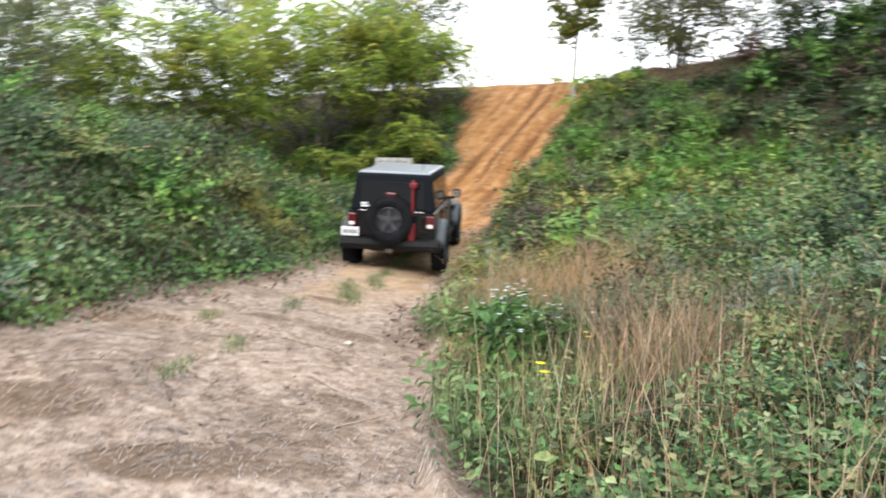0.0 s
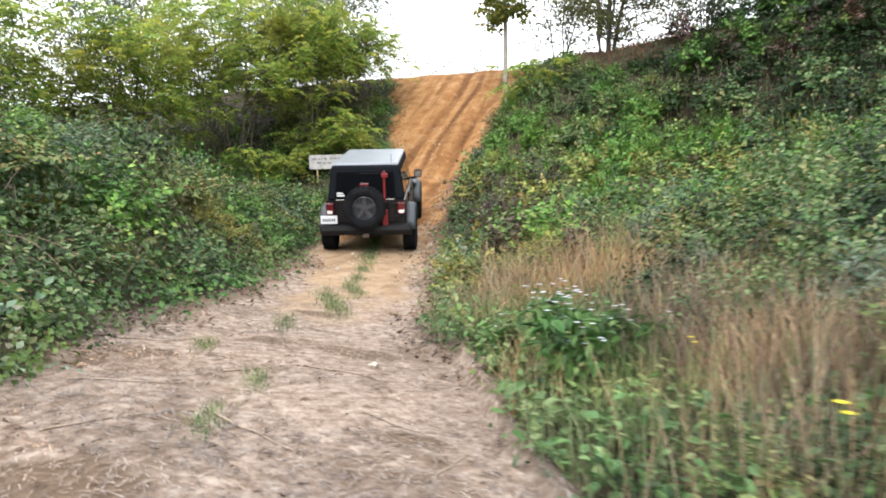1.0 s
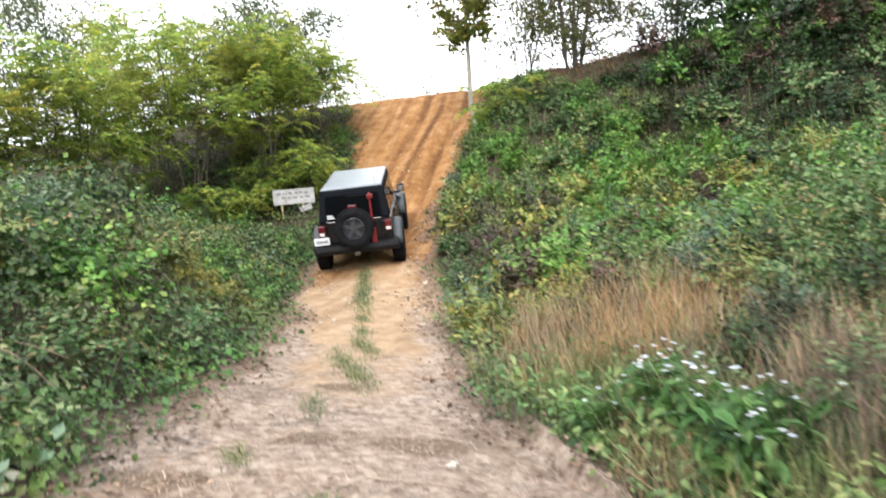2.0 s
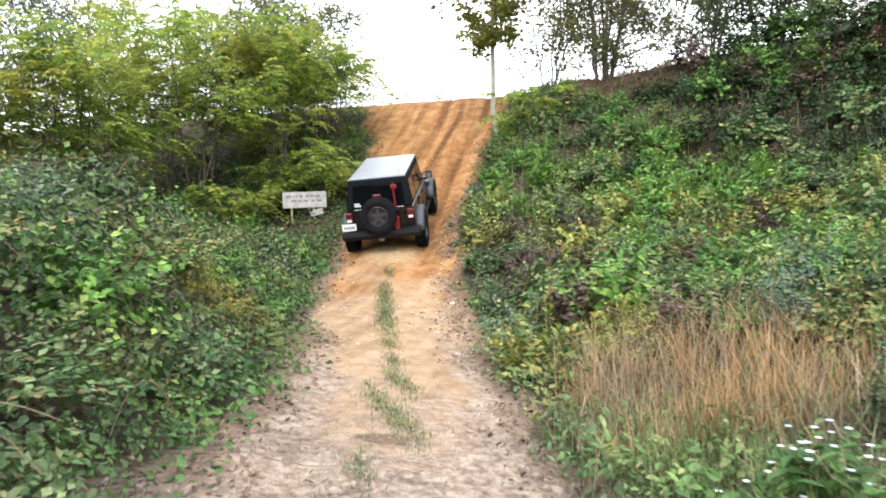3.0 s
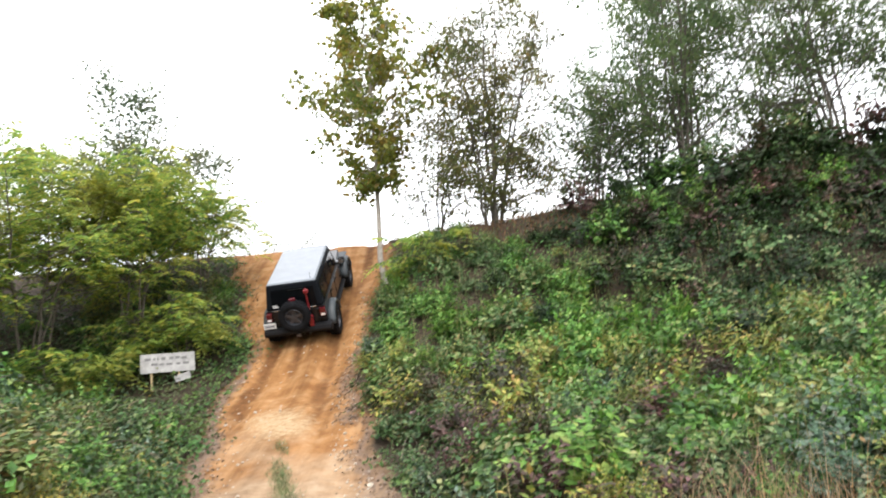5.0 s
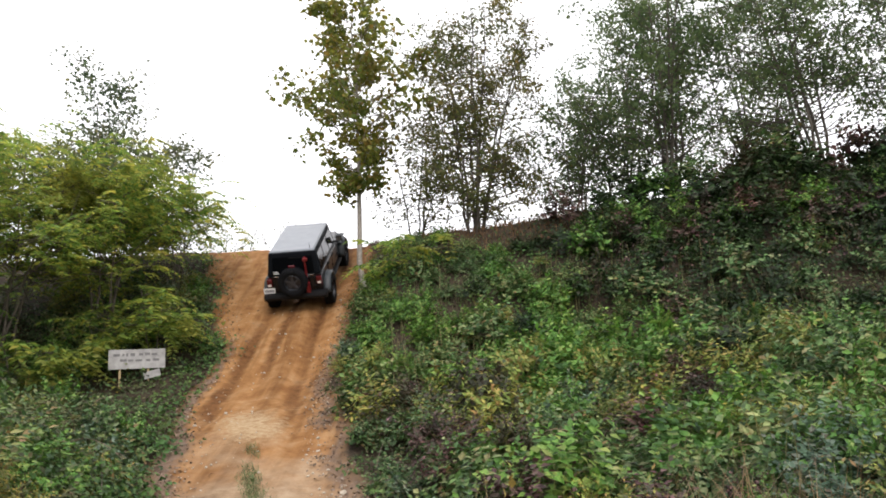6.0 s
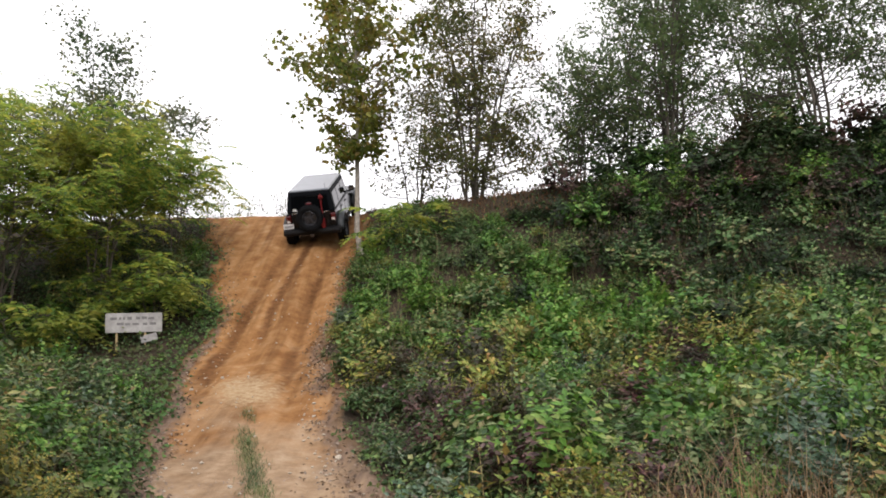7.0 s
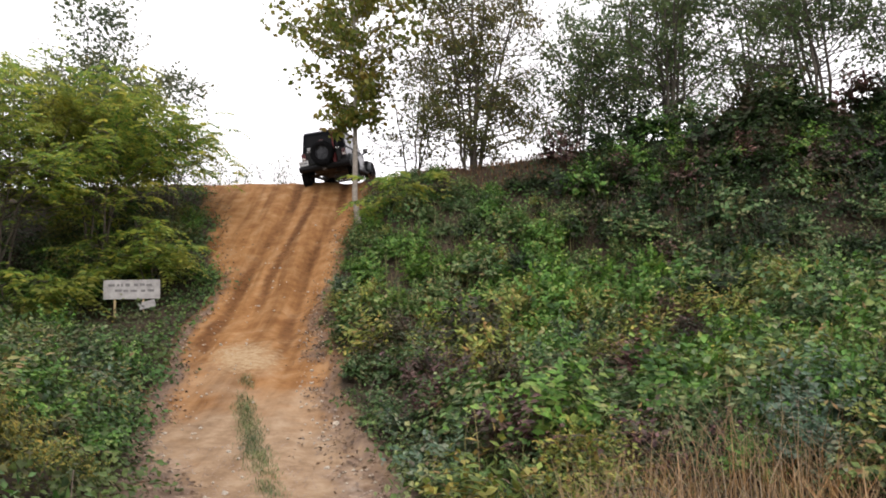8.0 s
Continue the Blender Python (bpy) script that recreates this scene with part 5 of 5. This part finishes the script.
def off_road_car():
    car = new("off_road_car")
    arch = lambda y0, r, z0=0.40: [(y0 + r * math.cos(a), z0 + r * math.sin(a)) for a in np.linspace(math.pi * 0.90, math.pi * 0.10, 9)]
    # tub with wheel arches, and bonnet
    side = [(-0.62, 0.58)] + arch(0.0, 0.48) + [(2.38, 0.55), (2.38, 1.12), (2.2, 1.15), (-0.62, 1.13)]
    part("body", slab(side, -0.77, 0.77, 0.03), M_PAINT, car, "glossy black body tub")
    nose = bmesh.new()
    a = [nose.verts.new(p) for p in ((-0.70, 2.38, 0.70), (0.70, 2.38, 0.70), (0.70, 2.38, 1.13), (-0.70, 2.38, 1.13))]
    b = [nose.verts.new(p) for p in ((-0.60, 3.38, 0.68), (0.60, 3.38, 0.68), (0.60, 3.38, 1.06), (-0.60, 3.38, 1.06))]
    nose.faces.new(a[::-1]), nose.faces.new(b)
    for i in range(4):
        nose.faces.new((a[i], a[(i + 1) % 4], b[(i + 1) % 4], b[i]))
    bmesh.ops.bevel(nose, geom=list(nose.edges), offset=0.04, segments=3, affect="EDGES", profile=0.5)
    part("bonnet", nose, M_PAINT, car, "black bonnet")
    grille = part("grille", box(-0.62, 0.62, 3.36, 3.44, 0.62, 1.04, 0.03), M_PAINT, car)
    for k in range(7):
        part("slot", box(-0.27 + 0.09 * k - 0.022, -0.27 + 0.09 * k + 0.022, 3.435, 3.45, 0.70, 0.96, 0.008), M_BLACK, grille)
    for sx in (-1, 1):
        lamp = turned([(0.09, 0.0), (0.085, 0.03), (0.0001, 0.045)], 20)
        bmesh.ops.rotate(lamp, verts=lamp.verts, matrix=Matrix.Rotation(radians(90), 3, "Z"))
        bmesh.ops.translate(lamp, verts=lamp.verts, vec=(sx * 0.45, 3.44, 0.88))
        part("headlight", lamp, M_CLEAR, car, "round headlight")
    part("front_bumper", box(-0.86, 0.86, 3.48, 3.68, 0.52, 0.70, 0.04), M_BLACK, car)
    # hard top
    top = frustum((0.745, -0.60, 2.16, 1.13), (0.645, -0.49, 1.92, 1.79), 0.045)
    part("hardtop", top, M_TOP, car, "textured black hard top")
    part("roof", frustum((0.64, -0.475, 1.95, 1.787), (0.60, -0.43, 1.90, 1.825), 0.015), M_ROOF_SHEEN, car, "flat roof with sky sheen put into its grey colour")
    rear = lambda z: -0.60 + (z - 1.13) / 0.66 * 0.11 - 0.004
    half = lambda z: 0.745 - (z - 1.13) / 0.66 * 0.10 + 0.004
    z0, z1 = 1.19, 1.66
    glass = part("rear_window", quad_plate([(-0.58, rear(z0), z0), (0.58, rear(z0), z0), (0.545, rear(z1), z1), (-0.545, rear(z1), z1)], 0.012), M_GLASS, car, "dark tinted rear window")
    wiper = box(-0.10, 0.32, rear(1.63) - 0.03, rear(1.63) - 0.014, 1.625, 1.64, 0.004)
    part("wiper", wiper, M_BLACK, glass, "black rear wiper")
    for k, w in enumerate((0.15, 0.12)):
        part("sticker", box(-0.55, -0.55 + w, rear(1.24) - 0.018, rear(1.24) - 0.0135, 1.205 + k * 0.045, 1.235 + k * 0.045, 0), M_PLATE, glass, "small white window sticker")
    # side glass: quarter, rear door, front door
    for sx in (-1, 1):
        for name, y0, y1, top0, top1 in (("quarter_window", -0.42, 0.26, -0.36, 0.26), ("door_window", 0.34, 1.06, 0.34, 1.06), ("door_window", 1.14, 1.96, 1.14, 1.80)):
            c = [(sx * half(1.2), y0, 1.2), (sx * half(1.2), y1, 1.2), (sx * half(1.66), top1, 1.66), (sx * half(1.66), top0, 1.66)]
            part(name, quad_plate(c if sx > 0 else c[::-1], 0.010), M_GLASS, car, "dark side window")
    c = [(-0.62, 2.13, 1.2), (0.62, 2.13, 1.2), (0.56, 1.975, 1.72), (-0.56, 1.975, 1.72)]
    part("windscreen", quad_plate(c[::-1], 0.02), M_GLASS, car, "raked windscreen")
    # doors with handles and hinges
    for sx in (-1, 1):
        for y0, y1 in ((0.36, 1.08), (1.12, 2.02)):
            door = part("door", box(min(sx * 0.762, sx * 0.79), max(sx * 0.762, sx * 0.79), y0, y1, 0.62 if y0 > 1 else 0.66, 1.12, 0.012), M_PAINT, car)
            part("door_handle", box(min(sx * 0.79, sx * 0.815), max(sx * 0.79, sx * 0.815), y0 + 0.06, y0 + 0.20, 1.02, 1.05, 0.008), M_BLACK, door, "black door handle")
            for zz in (0.75, 1.02):
                part("hinge", box(min(sx * 0.788, sx * 0.81), max(sx * 0.788, sx * 0.81), y1 - 0.07, y1 + 0.02, zz, zz + 0.05, 0.006), M_BLACK, door)
        part("side_step", box(min(sx * 0.72, sx * 0.86), max(sx * 0.72, sx * 0.86), 0.55, 2.4, 0.44, 0.51, 0.025), M_BLACK, car)
        mirror = part("wing_mirror", box(min(sx * 0.83, sx * 1.0), max(sx * 0.83, sx * 1.0), 1.96, 2.08, 1.16, 1.34, 0.03), M_BLACK, car, "black wing mirror")
        part("mirror_arm", box(min(sx * 0.74, sx * 0.88), max(sx * 0.74, sx * 0.88), 1.99, 2.05, 1.13, 1.18, 0.01), M_BLACK, mirror)
        part("mirror_glass", box(min(sx * 0.85, sx * 0.98), max(sx * 0.85, sx * 0.98), 1.952, 1.959, 1.185, 1.315, 0), M_CHROME, mirror)
        # flares
        for yy in (0.0, WHEELBASE):
            bm = bmesh.new()
            ring = []
            for a in np.linspace(math.pi * 0.94, math.pi * 0.04, 13):
                ring.append([bm.verts.new((sx * xx, yy + r * math.cos(a), 0.42 + r * math.sin(a))) for xx, r in ((0.70, 0.47), (0.93, 0.46), (0.95, 0.50), (0.90, 0.545), (0.70, 0.56))])
            for p, q in zip(ring, ring[1:]):
                for k in range(5):
                    bm.faces.new((p[k], p[(k + 1) % 5], q[(k + 1) % 5], q[k]))
            bm.faces.new(ring[0]), bm.faces.new(ring[-1][::-1])
            part("flare", bm, M_FLARE, car, "faded grey plastic wheel flare", True)
        part("front_wing", box(min(sx * 0.55, sx * 0.86), max(sx * 0.55, sx * 0.86), 2.50, 3.42, 0.90, 0.97, 0.03), M_FLARE, car)
    # tailgate, lights, bumper
    gate = part("tailgate", box(-0.56, 0.56, -0.655, -0.62, 0.70, 1.15, 0.012), M_PAINT, car, "black swing tailgate")
    part("gate_trim", box(-0.56, 0.56, -0.668, -0.650, 1.135, 1.158, 0.005), M_CHROME, gate, "bright strip along the tailgate")
    for zz in (0.78, 1.03):
        part("hinge", box(0.52, 0.68, -0.675, -0.64, zz, zz + 0.06, 0.01), M_BLACK, gate)
    for sx in (-1, 1):
        lamp = part("tail_light", box(sx * 0.69 - 0.075, sx * 0.69 + 0.075, -0.69, -0.60, 0.86, 1.09, 0.02), M_LENS, car, "square red tail light")
        part("reversing_lens", box(sx * 0.69 - 0.05, sx * 0.69 + 0.05, -0.697, -0.688, 0.885, 0.945, 0.004), M_CLEAR, lamp)
    part("rear_bumper", slab([(-0.80, 0.50), (-0.83, 0.58), (-0.80, 0.66), (-0.58, 0.68), (-0.58, 0.48), (-0.70, 0.46)], -0.88, 0.88, 0.03), M_BLACK, car, "wide black rear bumper")
    plate = part("plate", box(-0.87, -0.55, -0.725, -0.715, 0.695, 0.855, 0.004), M_PLATE, car, "white plate with dark marks")
    for k in range(6):
        part("mark", box(-0.825 + 0.042 * k, -0.80 + 0.042 * k, -0.729, -0.7255, 0.74, 0.80, 0), M_INK, plate)
    part("plate_bracket", box(-0.84, -0.58, -0.715, -0.62, 0.70, 0.84, 0.01), M_BLACK, car)
    # spare wheel on its carrier, high brake light, jack
    spare = wheel("spare_wheel", car, -0.03, -0.83, 0.95, False)
    spare.matrix_basis = pose(0.0, -0.80, 1.02, 0, 0, -90)
    part("carrier", box(-0.10, 0.10, -0.78, -0.65, 0.92, 1.12, 0.02), M_BLACK, car)
    part("brake_light_post", box(-0.015, 0.015, -0.74, -0.70, 1.0, 1.41, 0.008), M_BLACK, car)
    part("high_brake_light", box(-0.09, 0.09, -0.76, -0.69, 1.40, 1.48, 0.02), M_LENS, car, "red high brake light over the spare wheel")
    jack = part("lift_jack", box(0.36, 0.40, -0.74, -0.70, 0.60, 1.70, 0.006), M_RED, car, "tall red lift jack strapped upright")
    part("jack_foot", box(0.32, 0.44, -0.78, -0.68, 0.58, 0.64, 0.01), M_RED, jack)
    part("jack_head", box(0.325, 0.435, -0.79, -0.69, 0.66, 0.96, 0.015), M_RED, jack)
    part("jack_clamp", box(0.33, 0.45, -0.77, -0.68, 1.58, 1.66, 0.012), M_RED, jack)
    part("jack_bracket", box(0.30, 0.46, -0.71, -0.62, 1.06, 1.11, 0.008), M_BLACK, jack)
    part("aerial", box(0.50, 0.508, -0.40, -0.392, 1.80, 1.98, 0), M_BLACK, car, "short roof aerial")
    # underneath
    axle = turned([(0.045, -0.72), (0.045, -0.16), (0.14, -0.10), (0.16, 0.0), (0.14, 0.10), (0.045, 0.16), (0.045, 0.72)], 14)
    bmesh.ops.translate(axle, verts=axle.verts, vec=(0, 0, 0.40))
    part("rear_axle", axle, M_STEEL, car, "muddy rear axle")
    axle = turned([(0.04, -0.72), (0.04, 0.15), (0.13, 0.22), (0.13, 0.36), (0.04, 0.42), (0.04, 0.72)], 14)
    bmesh.ops.translate(axle, verts=axle.verts, vec=(0, WHEELBASE, 0.40))
    part("front_axle", axle, M_STEEL, car)
    part("chassis", box(-0.50, 0.50, -0.58, 3.45, 0.50, 0.62, 0.02), M_BLACK, car)
    part("silencer", box(-0.42, 0.30, -0.52, -0.28, 0.40, 0.52, 0.05), M_STEEL, car, "rusty silencer under the tail")
    part("tow_hitch", box(-0.06, 0.06, -0.86, -0.62, 0.44, 0.51, 0.01), M_STEEL, car)
    wheels = [wheel("wheel", car, sx * 0.81, yy, RADIUS, sx < 0) for yy in (0.0, WHEELBASE) for sx in (-1, 1)]
    tagged(car, "black four-door off-road car with a spare wheel behind", "car")
    return car, wheels


CAR, WHEELS = off_road_car()


# ---------------------------------------------------------------- the board beside the climb
M_BOARD = plain("weathered_white_board", (0.36, 0.35, 0.34), 0.8, 0, 0.3, 5, 0.3)
M_MARKER = plain("grey_marker", (0.17, 0.165, 0.165), 0.8, 0, 0.3, 20)
M_STAKE = plain("raw_wood_stake", (0.42, 0.32, 0.17), 0.85, 0, 0.3, 12, 0.3)


def board_sign():
    ob = new("board_sign")
    x, y = -1.70, 23.52
    z = float(height(x, y))
    up = 3.42 - z
    ob.matrix_basis = pose(x, y, z, 0, -1.0, -3)
    board = part("board", box(-0.60, 0.60, -0.012, 0.012, up - 0.22, up + 0.22, 0.004), M_BOARD, ob, "weathered white painted board with scrawled marks")
    r = np.random.default_rng(5)
    for row, zz in enumerate((0.10, -0.03)):
        xx = -0.50 + 0.14 * row
        while xx < 0.44:
            w = r.uniform(0.04, 0.16)
            part("mark", box(xx, xx + w, -0.0165, -0.0125, up + zz - r.uniform(0.02, 0.035), up + zz + r.uniform(0.015, 0.04), 0), M_MARKER, board)
            xx += w + r.uniform(0.03, 0.10)
    small = slab([(-0.008, 0.0), (0.008, 0.0), (0.008, 0.16), (-0.008, 0.16)], 0.14, 0.50)
    bmesh.ops.rotate(small, verts=small.verts, cent=(0.3, 0, 0.08), matrix=Matrix.Rotation(radians(-14), 3, "Y"))
    bmesh.ops.translate(small, verts=small.verts, vec=(0.0, -0.03, up - 0.44))
    part("small_board", small, M_BOARD, ob, "small tilted white board hung below")
    for xx in (-0.36, 0.24):
        part("stake", box(xx - 0.022, xx + 0.022, 0.014, 0.054, -0.15, up + 0.18, 0.004), M_STAKE, ob, "raw wooden stake")
    tagged(ob, "weathered white board sign on stakes beside the climb", "sign")


board_sign()

# ---------------------------------------------------------------- movement
CAR_KNOTS = ((0.0, -0.86, 13.25, -5.5, 0.5), (1.0, -0.65, 15.5, -7.6, 0.0), (1.5, -0.51, 16.78, -10.5, -6.5), (2.0, -0.35, 17.78, -11.4, -2.0), (3.5, 0.50, 21.27, -20.4, -4.2), (4.0, 0.98, 22.53, -22.8, -3.4), (4.5, 1.45, 23.63, -24.9, -2.8),
             (5.0, 1.85, 24.50, -26.4, -2.6), (6.5, 3.31, 26.68, -28.2, -1.5), (7.0, 3.83, 27.56, -28.8, -2.6), (7.5, 4.35, 28.28, -31.5, -1.8), (8.0, 4.83, 29.06, -32.6, -6.5))


def motions():
    k = np.array(CAR_KNOTS)
    slope = np.gradient(k[:, 1:], k[:, 0], axis=0)
    rows, spins, gone, last = [], [], 0.0, None
    for t in np.arange(0, 8.001, 0.1):
        i = min(max(int(np.searchsorted(k[:, 0], t, "right")) - 1, 0), len(k) - 2)
        h = k[i + 1, 0] - k[i, 0]
        u = (t - k[i, 0]) / h
        x, y, yaw, lean = ((2 * u ** 3 - 3 * u * u + 1) * k[i, 1:] + (u ** 3 - 2 * u * u + u) * h * slope[i] + (3 * u * u - 2 * u ** 3) * k[i + 1, 1:] + (u ** 3 - u * u) * h * slope[i + 1])
        ahead, right = np.array((-math.sin(radians(yaw)), math.cos(radians(yaw)))), np.array((math.cos(radians(yaw)), math.sin(radians(yaw))))
        foot = lambda f, r: float(np.mean([height(x + ahead[0] * (f + d) + right[0] * r, y + ahead[1] * (f + d) + right[1] * r) for d in (-0.12, 0, 0.12)]))
        back, front = (foot(0, -0.78) + foot(0, 0.78)) / 2, (foot(WHEELBASE, -0.78) + foot(WHEELBASE, 0.78)) / 2
        climb = math.degrees(math.atan2(front - back, WHEELBASE))
        if last is not None:
            gone += math.dist(last, (x, y, back)) / RADIUS
        last = (x, y, back)
        rows.append((float(t), pose(x, y, back - 0.01, climb, lean, yaw)))
        spins.append((float(t), -math.degrees(gone)))
    walk(CAR, rows[::2])
    for w in WHEELS:
        at = w.matrix_basis.translation.copy()
        walk(w, [(t, pose(at.x, at.y, at.z, a)) for t, a in spins])


motions()
